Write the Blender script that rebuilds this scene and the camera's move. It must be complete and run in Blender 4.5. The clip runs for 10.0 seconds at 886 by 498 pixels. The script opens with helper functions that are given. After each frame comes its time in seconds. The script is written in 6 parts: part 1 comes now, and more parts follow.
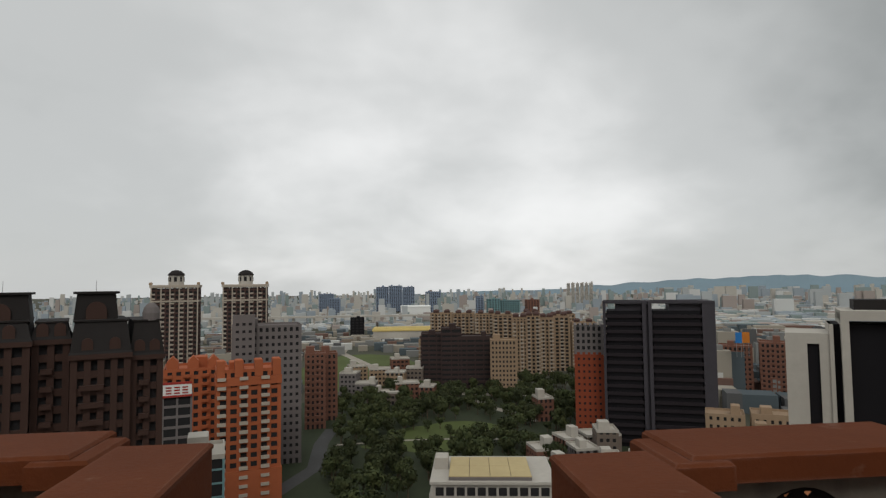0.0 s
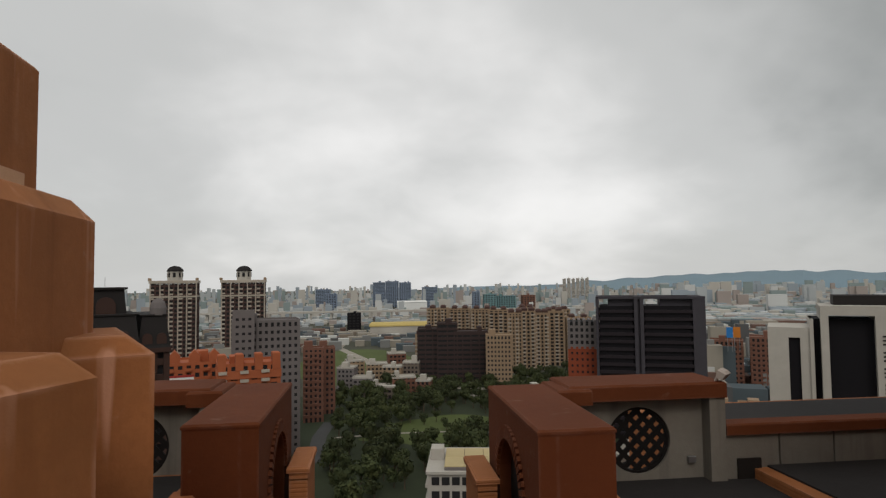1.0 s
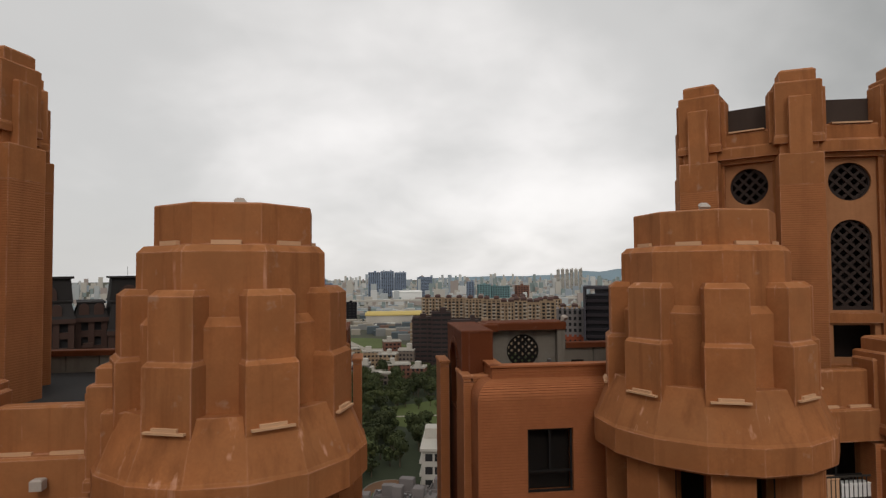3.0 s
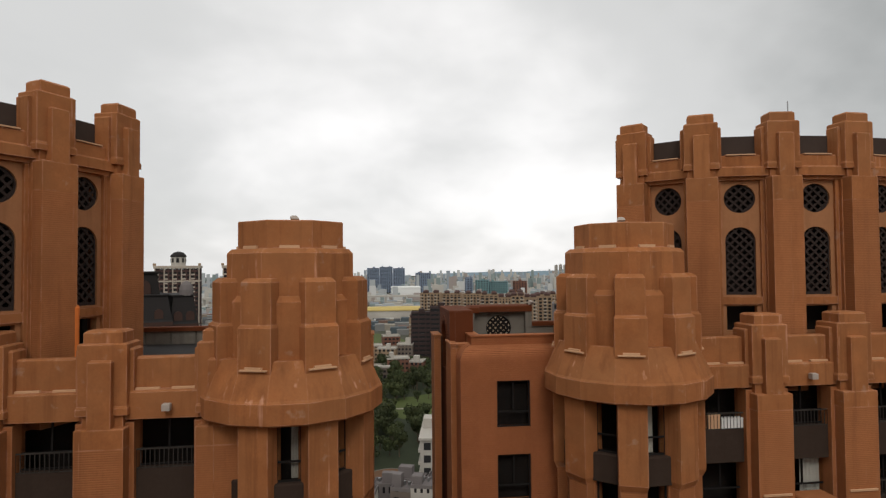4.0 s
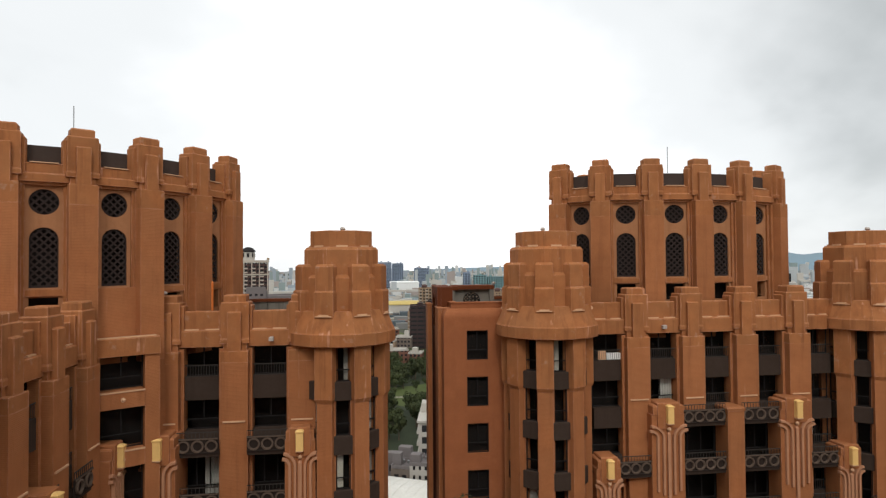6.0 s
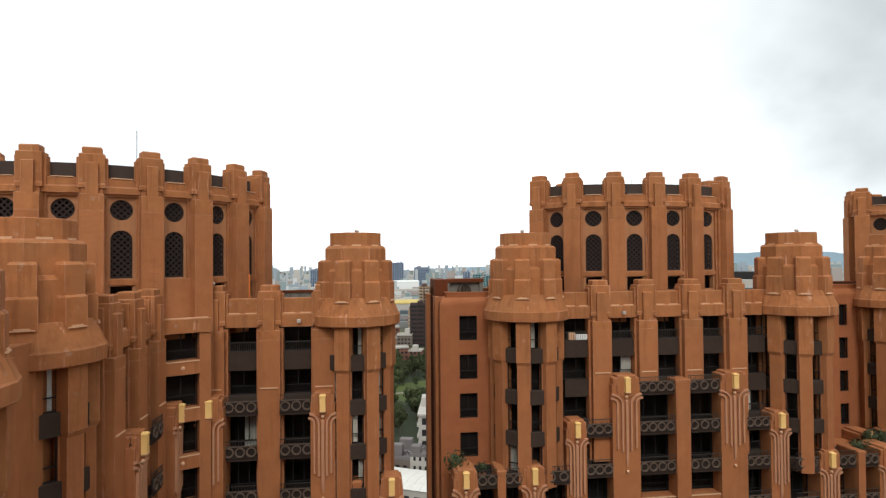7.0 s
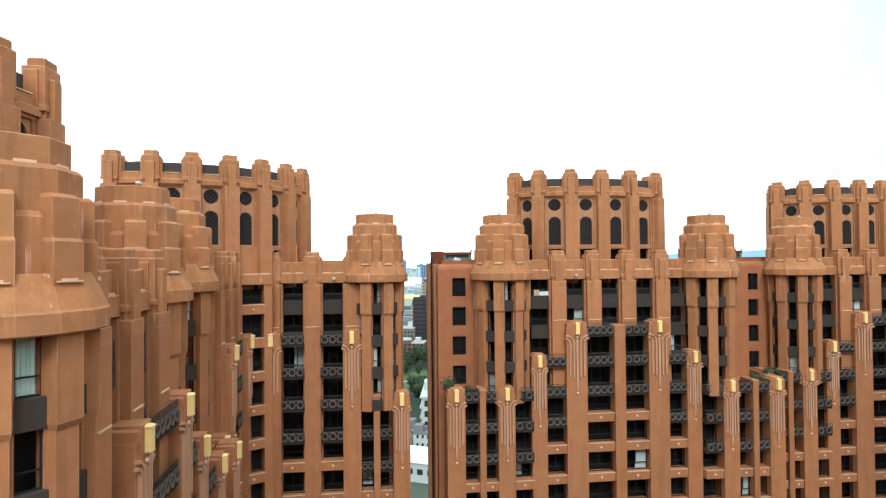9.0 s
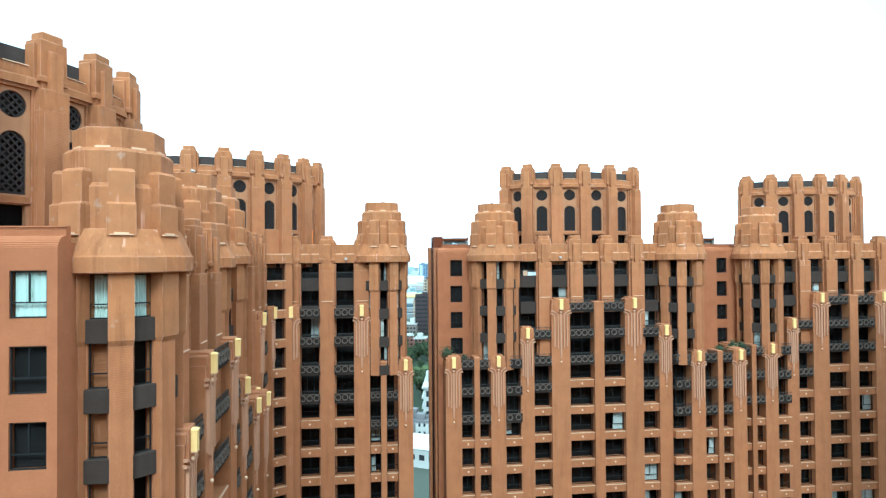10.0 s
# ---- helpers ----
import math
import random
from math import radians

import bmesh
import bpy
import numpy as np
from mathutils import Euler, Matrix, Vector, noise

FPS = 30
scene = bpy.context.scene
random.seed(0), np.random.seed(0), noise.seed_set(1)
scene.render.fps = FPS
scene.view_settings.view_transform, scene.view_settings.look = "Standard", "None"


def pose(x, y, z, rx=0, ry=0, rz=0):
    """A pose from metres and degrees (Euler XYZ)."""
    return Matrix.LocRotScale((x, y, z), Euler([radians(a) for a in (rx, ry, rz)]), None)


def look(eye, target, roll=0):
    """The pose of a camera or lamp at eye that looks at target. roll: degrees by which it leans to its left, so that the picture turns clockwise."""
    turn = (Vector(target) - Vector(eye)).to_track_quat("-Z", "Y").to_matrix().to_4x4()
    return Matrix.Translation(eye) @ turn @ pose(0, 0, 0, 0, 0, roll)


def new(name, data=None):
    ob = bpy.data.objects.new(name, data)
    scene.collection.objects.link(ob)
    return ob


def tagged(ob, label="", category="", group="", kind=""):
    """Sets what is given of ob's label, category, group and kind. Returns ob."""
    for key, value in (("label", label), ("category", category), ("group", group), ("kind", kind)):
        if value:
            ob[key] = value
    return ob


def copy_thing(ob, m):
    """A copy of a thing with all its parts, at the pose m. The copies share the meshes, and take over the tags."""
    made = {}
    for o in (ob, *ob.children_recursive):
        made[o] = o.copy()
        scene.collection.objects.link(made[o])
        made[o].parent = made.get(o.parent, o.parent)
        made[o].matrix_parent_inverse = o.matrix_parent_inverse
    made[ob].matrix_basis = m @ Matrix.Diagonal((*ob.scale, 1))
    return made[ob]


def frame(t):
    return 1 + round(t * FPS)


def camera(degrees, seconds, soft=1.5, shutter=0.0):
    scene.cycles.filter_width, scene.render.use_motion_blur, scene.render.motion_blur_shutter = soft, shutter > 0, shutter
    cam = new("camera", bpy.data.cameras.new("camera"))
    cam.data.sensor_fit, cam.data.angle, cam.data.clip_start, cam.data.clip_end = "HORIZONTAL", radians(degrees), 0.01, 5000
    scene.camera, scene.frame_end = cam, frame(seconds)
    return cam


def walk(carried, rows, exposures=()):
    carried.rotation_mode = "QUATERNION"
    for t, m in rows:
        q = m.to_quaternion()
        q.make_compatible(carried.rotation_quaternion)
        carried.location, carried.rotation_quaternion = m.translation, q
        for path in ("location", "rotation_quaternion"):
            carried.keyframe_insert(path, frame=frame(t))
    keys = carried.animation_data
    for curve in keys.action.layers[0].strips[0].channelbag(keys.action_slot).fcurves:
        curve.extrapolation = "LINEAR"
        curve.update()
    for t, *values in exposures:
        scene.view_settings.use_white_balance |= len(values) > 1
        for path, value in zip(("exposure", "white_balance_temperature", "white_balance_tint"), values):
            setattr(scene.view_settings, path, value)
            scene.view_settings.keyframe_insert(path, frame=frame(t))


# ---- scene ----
cam = camera(72.8, 10.0, soft=1.3)
METRES, EYE, TILT, LEAN, TURN = 70.0, 76.0, 1.3, 0.0, -6.3
ROWS = [
    (0.0, -0.0001, 0.0074, -0.0009, 0.01, 2.14, 0.66),
    (0.5, 0.0011, -0.0250, 0.0013, -0.14, 1.93, 0.70),
    (1.0, 0.0033, -0.0640, 0.0032, -0.32, 1.70, 0.65),
    (1.5, 0.0051, -0.1043, 0.0050, -0.43, 1.45, 0.64),
    (2.0, 0.0068, -0.1481, 0.0062, -0.56, 1.17, 0.47),
    (2.5, 0.0081, -0.1915, 0.0067, -0.68, 0.97, 0.41),
    (4.0, 0.0118, -0.3358, 0.0091, -0.92, 0.35, 0.48),
    (4.5, 0.0131, -0.385, 0.0097, -0.97, 0.22, 0.47),
    (5.0, 0.0145, -0.4395, 0.01, -1.02, 0.11, 0.48),
    (5.5, 0.0157, -0.4908, 0.0102, -1.06, -0.02, 0.44),
    (7.0, 0.019, -0.6578, 0.0097, -1.05, -0.15, 0.46),
    (7.5, 0.02, -0.7109, 0.0075, -1.01, -0.2, 0.47),
    (8.0, 0.0211, -0.769, 0.0008, -0.96, -0.21, 0.48),
    (8.5, 0.022, -0.8227, -0.0077, -0.9, -0.25, 0.46),
    (9.0, 0.0232, -0.8809, -0.0198, -0.81, -0.3, 0.47),
    (9.5, 0.0245, -0.9353, -0.0313, -0.72, -0.3, 0.44),
    (10.0, 0.0266, -0.9947, -0.0432, -0.6, -0.36, 0.42),
]
EXPOSURES = [(0.0, -0.66, 6450, 10), (1.0, -0.66, 6550, 11), (2.0, -0.66, 6650, 13), (2.5, -0.62, 6650, 13), (4.0, -0.38, 6550, 12), (5.5, -0.06, 6400, 11), (7.5, 0.48, 6050, 7), (8.5, 0.87, 5450, -2), (10.0, 1.54, 4400, -17)]
walk(cam, [(t, pose(0, 0, EYE, TILT, LEAN, TURN) @ pose(METRES * x, METRES * y, METRES * z, 90 + pitch, roll, yaw)) for t, x, y, z, yaw, pitch, roll in ROWS], EXPOSURES)

# ---- world and light ----
world = bpy.data.worlds.new("overcast_sky")
scene.world = world
world.use_nodes = True
wt = world.node_tree
wt.nodes.clear()
w_out = wt.nodes.new("ShaderNodeOutputWorld")
w_bg = wt.nodes.new("ShaderNodeBackground")
w_sky = wt.nodes.new("ShaderNodeTexSky")
w_sky.sky_type = "NISHITA"
w_sky.sun_disc = False
w_sky.sun_elevation, w_sky.sun_rotation = radians(42), radians(183)
w_tc = wt.nodes.new("ShaderNodeTexCoord")
w_sep = wt.nodes.new("ShaderNodeSeparateXYZ")
wt.links.new(w_tc.outputs["Generated"], w_sep.inputs[0])


def wmath(op, a, b=None, clamp=False):
    n = wt.nodes.new("ShaderNodeMath")
    n.operation, n.use_clamp = op, clamp
    for i, v in enumerate((a, b)):
        if v is None:
            continue
        if isinstance(v, (int, float)):
            n.inputs[i].default_value = v
        else:
            wt.links.new(v, n.inputs[i])
    return n.outputs[0]


# the cloud sheet: directions laid on a flat layer high above
w_h = wmath("ADD", wmath("MAXIMUM", w_sep.outputs[2], 0.0), 0.45)
w_comb = wt.nodes.new("ShaderNodeCombineXYZ")
wt.links.new(wmath("DIVIDE", w_sep.outputs[0], w_h), w_comb.inputs[0])
wt.links.new(wmath("DIVIDE", w_sep.outputs[1], w_h), w_comb.inputs[1])


def wnoise(scale, detail, rough, distortion, offset):
    m = wt.nodes.new("ShaderNodeMapping")
    m.inputs["Location"].default_value = offset
    wt.links.new(w_comb.outputs[0], m.inputs[0])
    n = wt.nodes.new("ShaderNodeTexNoise")
    n.inputs["Scale"].default_value, n.inputs["Detail"].default_value = scale, detail
    n.inputs["Roughness"].default_value, n.inputs["Distortion"].default_value = rough, distortion
    wt.links.new(m.outputs[0], n.inputs["Vector"])
    return n.outputs["Fac"]


w_big = wnoise(1.7, 4, 0.5, 0.25, (0.3, 0.2, 0))
w_fine = wnoise(4.2, 5, 0.55, 0.3, (4.0, 1.0, 0))


def wtoward(az, el, lo, hi, a, c):
    """A soft patch of the cloud sheet round one direction, falling off between two cosines."""
    d = wt.nodes.new("ShaderNodeVectorMath")
    d.operation = "DOT_PRODUCT"
    wt.links.new(w_tc.outputs["Generated"], d.inputs[0])
    az, el = radians(az), radians(el)
    d.inputs[1].default_value = (math.sin(az) * math.cos(el), math.cos(az) * math.cos(el), math.sin(el))
    r = wt.nodes.new("ShaderNodeMapRange")
    r.interpolation_type = "SMOOTHSTEP"
    for key, v in (("From Min", lo), ("From Max", hi), ("To Min", a), ("To Max", c)):
        r.inputs[key].default_value = v
    wt.links.new(d.outputs["Value"], r.inputs["Value"])
    return r.outputs[0]


# the bright cloud before the camera, with a darker bank beside it; the veiled sun stands high behind
w_v = wmath("ADD", wtoward(11, 16, 0.78, 0.99, 0.48, 0.76), wmath("ADD", wtoward(54, 36, 0.72, 0.98, 0.0, -0.45), wtoward(-34, 40, 0.76, 0.99, 0.0, -0.02)))
w_v = wmath("ADD", w_v, wmath("MULTIPLY", wmath("SUBTRACT", w_big, 0.5), 0.75))
w_v = wmath("ADD", w_v, wmath("MULTIPLY", wmath("SUBTRACT", w_fine, 0.5), 0.2))
w_ramp = wt.nodes.new("ShaderNodeValToRGB")
w_ramp.color_ramp.interpolation = "EASE"
w_ramp.color_ramp.elements[0].position, w_ramp.color_ramp.elements[0].color = 0.0, (0.315, 0.33, 0.323, 1)
w_ramp.color_ramp.elements[1].position, w_ramp.color_ramp.elements[1].color = 1.0, (1.0, 1.0, 0.985, 1)
w_mid = w_ramp.color_ramp.elements.new(0.5)
w_mid.color = (0.605, 0.617, 0.606, 1)
wt.links.new(w_v, w_ramp.inputs[0])
# overhead and behind the camera the sheet is thinner and brighter
w_zen = wt.nodes.new("ShaderNodeMapRange")
w_zen.interpolation_type = "SMOOTHSTEP"
for key, v in (("From Min", 0.42), ("From Max", 0.95), ("To Min", 1.0), ("To Max", 1.3)):
    w_zen.inputs[key].default_value = v
wt.links.new(w_sep.outputs[2], w_zen.inputs["Value"])
w_back = wmath("MULTIPLY", wtoward(186, 25, -0.2, 0.8, 1.0, 1.1), w_zen.outputs[0])
w_fade = wt.nodes.new("ShaderNodeMix")
w_fade.data_type, w_fade.blend_type = "RGBA", "MULTIPLY"
w_fade.inputs["Factor"].default_value = 1.0
wt.links.new(w_ramp.outputs[0], w_fade.inputs["A"])
wt.links.new(w_back, w_fade.inputs["B"])
w_blend = wt.nodes.new("ShaderNodeMix")
w_blend.data_type = "RGBA"
w_blend.inputs["Factor"].default_value = 0.04
w_scale = wt.nodes.new("ShaderNodeMix")
w_scale.data_type, w_scale.blend_type = "RGBA", "MULTIPLY"
w_scale.inputs["Factor"].default_value = 1.0
wt.links.new(w_sky.outputs[0], w_scale.inputs["A"])
w_scale.inputs["B"].default_value = (0.1, 0.1, 0.1, 1)
wt.links.new(w_fade.outputs["Result"], w_blend.inputs["A"])
wt.links.new(w_scale.outputs["Result"], w_blend.inputs["B"])
wt.links.new(w_blend.outputs["Result"], w_bg.inputs["Color"])
w_bg.inputs["Strength"].default_value = 1.48
wt.links.new(w_bg.outputs[0], w_out.inputs[0])

sun = new("sun", bpy.data.lights.new("sun", "SUN"))
sun.data.energy, sun.data.angle, sun.data.color = 1.1, radians(18), (1.0, 0.95, 0.88)
sun.matrix_world = look((-3.9, -74.2, 166.9), (0, 0, 100))

# ---- materials ----


def material(name, colour, rough=0.8, vary=0.15, grain=8.0, stain=0.0, stain_scale=0.35, bump=0.15, course=0.0, streak=0.0, metal=0.0, island=0.0, tint=None, spec=0.3, drip=0.0, worn=0.0, rub=0.06):
    """A weathered surface: grain, blotches, vertical runs of dirt, and horizontal courses of brick (course: metres)."""
    m = bpy.data.materials.new(name)
    m.use_nodes = True
    nt = m.node_tree
    b = nt.nodes["Principled BSDF"]
    b.inputs["Roughness"].default_value, b.inputs["Metallic"].default_value = rough, metal
    b.inputs["Specular IOR Level"].default_value = spec
    geo = nt.nodes.new("ShaderNodeNewGeometry")

    def noise_at(scale, detail, stretch=(1, 1, 1)):
        mp = nt.nodes.new("ShaderNodeMapping")
        mp.inputs["Scale"].default_value = stretch
        nt.links.new(geo.outputs["Position"], mp.inputs[0])
        n = nt.nodes.new("ShaderNodeTexNoise")
        n.inputs["Scale"].default_value, n.inputs["Detail"].default_value, n.inputs["Roughness"].default_value = scale, detail, 0.6
        nt.links.new(mp.outputs[0], n.inputs["Vector"])
        return n.outputs["Fac"]

    def ramp(fac, lo, hi, a, c):
        r = nt.nodes.new("ShaderNodeMapRange")
        r.inputs["From Min"].default_value, r.inputs["From Max"].default_value = lo, hi
        r.inputs["To Min"].default_value, r.inputs["To Max"].default_value = a, c
        nt.links.new(fac, r.inputs["Value"])
        return r.outputs[0]

    def times(a, c):
        n = nt.nodes.new("ShaderNodeMath")
        n.operation = "MULTIPLY"
        for i, v in enumerate((a, c)):
            if isinstance(v, (int, float)):
                n.inputs[i].default_value = v
            else:
                nt.links.new(v, n.inputs[i])
        return n.outputs[0]

    def mix(fac, a, c):
        n = nt.nodes.new("ShaderNodeMix")
        n.data_type = "RGBA"
        for k, v in (("Factor", fac), ("A", a), ("B", c)):
            if isinstance(v, (int, float)):
                n.inputs[k].default_value = v
            elif isinstance(v, tuple):
                n.inputs[k].default_value = v
            else:
                nt.links.new(v, n.inputs[k])
        return n.outputs["Result"]

    base = (*colour, 1)
    dark = tuple(c * (1 - 1.6 * vary) for c in colour) + (1,)
    light = tuple(min(1, c * (1 + 1.3 * vary)) for c in colour) + (1,)
    col = mix(ramp(noise_at(grain, 5), 0.3, 0.7, 0.0, 1.0), dark, light)
    col = mix(0.3, base, col)
    blot = ramp(noise_at(grain * 0.09, 6), 0.36, 0.66, 0.0, 1.0)
    col = mix(times(blot, min(0.8, 3.2 * vary)), col, tuple(c * k for c, k in zip(colour, (0.72, 0.70, 0.68))) + (1,))
    big = ramp(noise_at(stain_scale, 4), 0.35, 0.7, 0.0, 1.0)
    other = tuple(c * t for c, t in zip(colour, tint or (0.8, 0.78, 0.76))) + (1,)
    col = mix(times(big, min(1, 2.5 * vary)), col, other)
    if island:
        oi = nt.nodes.new("ShaderNodeObjectInfo")
        hs = nt.nodes.new("ShaderNodeHueSaturation")
        nt.links.new(ramp(oi.outputs["Random"], 0, 1, 1 - island, 1 + island), hs.inputs["Value"])
        nt.links.new(col, hs.inputs["Color"])
        col = hs.outputs[0]
    if streak:
        run = ramp(noise_at(2.2, 4, (1, 1, 0.07)), 0.52, 0.75, 0.0, streak)
        col = mix(run, col, tuple(c * 0.5 for c in colour) + (1,))
    if stain:
        spot = ramp(noise_at(1.7, 6), 0.63, 0.72, 0.0, stain)
        col = mix(spot, col, (0.5, 0.43, 0.36, 1))
    if drip:
        run = ramp(noise_at(3.1, 3, (1, 1, 0.06)), 0.63, 0.70, 0.0, drip)
        run = times(run, ramp(noise_at(0.8, 3), 0.45, 0.6, 0.0, 1.0))
        col = mix(run, col, tuple(min(1, 0.12 + 1.15 * c) for c in colour) + (1,))
    if worn:
        # rubbed edges with painted-in edge light: where a rounded normal departs from the true one
        bev = nt.nodes.new("ShaderNodeBevel")
        bev.samples = 2
        bev.inputs["Radius"].default_value = rub
        dp = nt.nodes.new("ShaderNodeVectorMath")
        dp.operation = "DOT_PRODUCT"
        nt.links.new(bev.outputs[0], dp.inputs[0])
        nt.links.new(geo.outputs["True Normal"], dp.inputs[1])
        # the pale colour stands for wear and for sky-lit edge brightness alike
        rim = ramp(dp.outputs["Value"], 0.995, 0.88, 0.0, worn)
        rim = times(rim, ramp(noise_at(1.3, 5), 0.40, 0.56, 0.0, 1.0))
        col = mix(rim, col, tuple(min(1, 0.14 + 1.1 * c) for c in colour) + (1,))
    height = noise_at(grain * 3, 4)
    if course:
        w = nt.nodes.new("ShaderNodeTexWave")
        w.wave_type, w.bands_direction, w.wave_profile = "BANDS", "Z", "SIN"
        w.inputs["Scale"].default_value = 0.3142 / course
        w.inputs["Distortion"].default_value = 0.0
        nt.links.new(geo.outputs["Position"], w.inputs["Vector"])
        groove = ramp(w.outputs["Fac"], 0.0, 0.4, 1.0, 0.0)
        col = mix(times(groove, 0.2), col, tuple(c * 0.45 for c in colour) + (1,))
        n = nt.nodes.new("ShaderNodeMath")
        n.operation = "ADD"
        nt.links.new(times(height, 0.4), n.inputs[0])
        nt.links.new(ramp(w.outputs["Fac"], 0.0, 0.4, 0.0, 1.0), n.inputs[1])
        height = n.outputs[0]
    nt.links.new(col, b.inputs["Base Color"])
    if bump:
        bp = nt.nodes.new("ShaderNodeBump")
        bp.inputs["Strength"].default_value, bp.inputs["Distance"].default_value = bump, 0.03
        nt.links.new(height, bp.inputs["Height"])
        nt.links.new(bp.outputs[0], b.inputs["Normal"])
    return m


def glass_material(name, tint, see):
    m = bpy.data.materials.new(name)
    m.use_nodes = True
    nt = m.node_tree
    nt.nodes.clear()
    out = nt.nodes.new("ShaderNodeOutputMaterial")
    tr = nt.nodes.new("ShaderNodeBsdfTransparent")
    tr.inputs[0].default_value = (*tint, 1)
    gl = nt.nodes.new("ShaderNodeBsdfGlossy")
    gl.inputs["Roughness"].default_value = 0.04
    gl.inputs["Color"].default_value = (0.4, 0.4, 0.4, 1)
    fr = nt.nodes.new("ShaderNodeFresnel")
    fr.inputs["IOR"].default_value = see
    mx = nt.nodes.new("ShaderNodeMixShader")
    nt.links.new(fr.outputs[0], mx.inputs[0])
    nt.links.new(tr.outputs[0], mx.inputs[1])
    nt.links.new(gl.outputs[0], mx.inputs[2])
    nt.links.new(mx.outputs[0], out.inputs[0])
    return m


TERRA = (0.387, 0.146, 0.052)
M_STUCCO = material("terracotta_stucco", TERRA, 0.85, 0.25, 14, stain=0.2, bump=0.12, streak=0.8, drip=0.8, worn=0.85, tint=(0.76, 0.90, 1.05), stain_scale=0.45, spec=0.15, island=0.07)
M_TILE = material("terracotta_brick_courses", (0.385, 0.144, 0.054), 0.8, 0.18, 10, bump=0.3, course=0.075, island=0.06, streak=0.45, drip=0.25, worn=0.6, tint=(0.80, 0.90, 1.0), spec=0.15)
M_BRICK = material("terracotta_course", (0.37, 0.132, 0.053), 0.8, 0.16, 9, bump=0.3, streak=0.15, spec=0.15)
M_BAY = material("pale_pink_stucco", (0.40, 0.185, 0.085), 0.85, 0.15, 12, bump=0.2, streak=0.4, spec=0.15)
M_CAP = material("terracotta_coping", (0.135, 0.038, 0.013), 0.85, 0.25, 6, stain=0.1, bump=0.3, worn=0.25, spec=0.15)
M_STRIP = material("pale_ledge_tile", (0.60, 0.36, 0.205), 0.7, 0.08, 20)
M_CARVED = material("carved_stone", (0.46, 0.225, 0.12), 0.8, 0.10, 16, bump=0.2)
M_SPANDREL = material("dark_grey_spandrel", (0.056, 0.039, 0.030), 0.85, 0.2, 8, streak=0.3, spec=0.05)
M_RAIL = material("cast_balcony_panel", (0.034, 0.025, 0.021), 0.85, 0.2, 12, bump=0.2, spec=0.05)
M_RING = material("worn_cast_ring", (0.13, 0.092, 0.068), 0.75, 0.2, 10, bump=0.1, spec=0.1)
M_BALUSTER = material("grey_baluster_metal", (0.05, 0.043, 0.037), 0.7, 0.1, 10, bump=0, spec=0.1)
M_FRAME = material("dark_window_frame", (0.018, 0.016, 0.015), 0.6, 0.05, 20, bump=0, spec=0.1)
M_IRON = material("black_iron_lattice", (0.016, 0.014, 0.013), 0.7, 0.1, 20, bump=0, spec=0.05)
M_LATTICE = material("dark_iron_lattice", (0.045, 0.034, 0.03), 0.8, 0.1, 20, bump=0, spec=0.05)
# near-black: the missing light of rooms and openings is put into this colour
M_UNLIT = material("dark_interior", (0.014, 0.010, 0.008), 0.9, 0.2, 1.5, bump=0)
M_PANEL = material("dark_metal_screen", (0.065, 0.048, 0.04), 0.8, 0.15, 4, bump=0.05, streak=0.2, spec=0.05)
M_CONCRETE = material("pale_concrete", (0.20, 0.18, 0.15), 0.9, 0.2, 6, streak=0.85, bump=0.2)
M_DECK = material("dark_roof_deck", (0.024, 0.021, 0.02), 0.9, 0.25, 3, bump=0.2)
M_LAMP = material("yellowed_lamp_glass", (0.82, 0.53, 0.19), 0.4, 0.10, 9, bump=0)
M_CURTAIN = material("grey_curtain", (0.60, 0.57, 0.50), 0.9, 0.1, 5, island=0.4, bump=0)
M_MINT = material("pale_mint_blind", (0.72, 0.78, 0.66), 0.9, 0.05, 5, bump=0)
M_GLASS = glass_material("window_glass", (0.9, 0.91, 0.91), 1.15)
M_ORANGE = material("orange_banner", (0.65, 0.17, 0.03), 0.7, 0.1, 6, bump=0)
M_WHITE = material("white_plastic", (0.75, 0.75, 0.72), 0.5, 0.05, 10, bump=0)
M_LAMPHEAD = material("weathered_lamp_metal", (0.42, 0.36, 0.31), 0.6, 0.15, 10, bump=0)
M_SHEET = material("pale_metal_sheet", (0.66, 0.64, 0.58), 0.6, 0.12, 0.8, streak=0.4, bump=0)
M_STEEL = material("grey_steel", (0.3, 0.3, 0.3), 0.4, 0.1, 12, metal=0.8, bump=0)
M_LEAF = material("foliage", (0.042, 0.058, 0.022), 0.85, 0.35, 0.7, bump=0, island=0.35, tint=(1.3, 1.0, 0.8))
M_TRUNK = material("bark", (0.10, 0.075, 0.05), 0.9, 0.2, 6)

# ---- mesh helpers ----


def box(bm, x0, x1, y0, y1, z0, z1):
    v = [bm.verts.new(p) for p in ((x0, y0, z0), (x1, y0, z0), (x1, y1, z0), (x0, y1, z0), (x0, y0, z1), (x1, y0, z1), (x1, y1, z1), (x0, y1, z1))]
    for f in ((3, 2, 1, 0), (4, 5, 6, 7), (0, 1, 5, 4), (1, 2, 6, 5), (2, 3, 7, 6), (3, 0, 4, 7)):
        bm.faces.new([v[i] for i in f])
    return bm


def loft(bm, rings, caps=True, closed=True):
    """Skin a stack of rings (lists of points of equal length)."""
    made = [[bm.verts.new(p) for p in r] for r in rings]
    n = len(rings[0])
    for a, b in zip(made, made[1:]):
        for i in range(n if closed else n - 1):
            j = (i + 1) % n
            bm.faces.new((a[i], a[j], b[j], b[i]))
    if caps:
        bm.faces.new(list(reversed(made[0])))
        bm.faces.new(made[-1])
    return bm


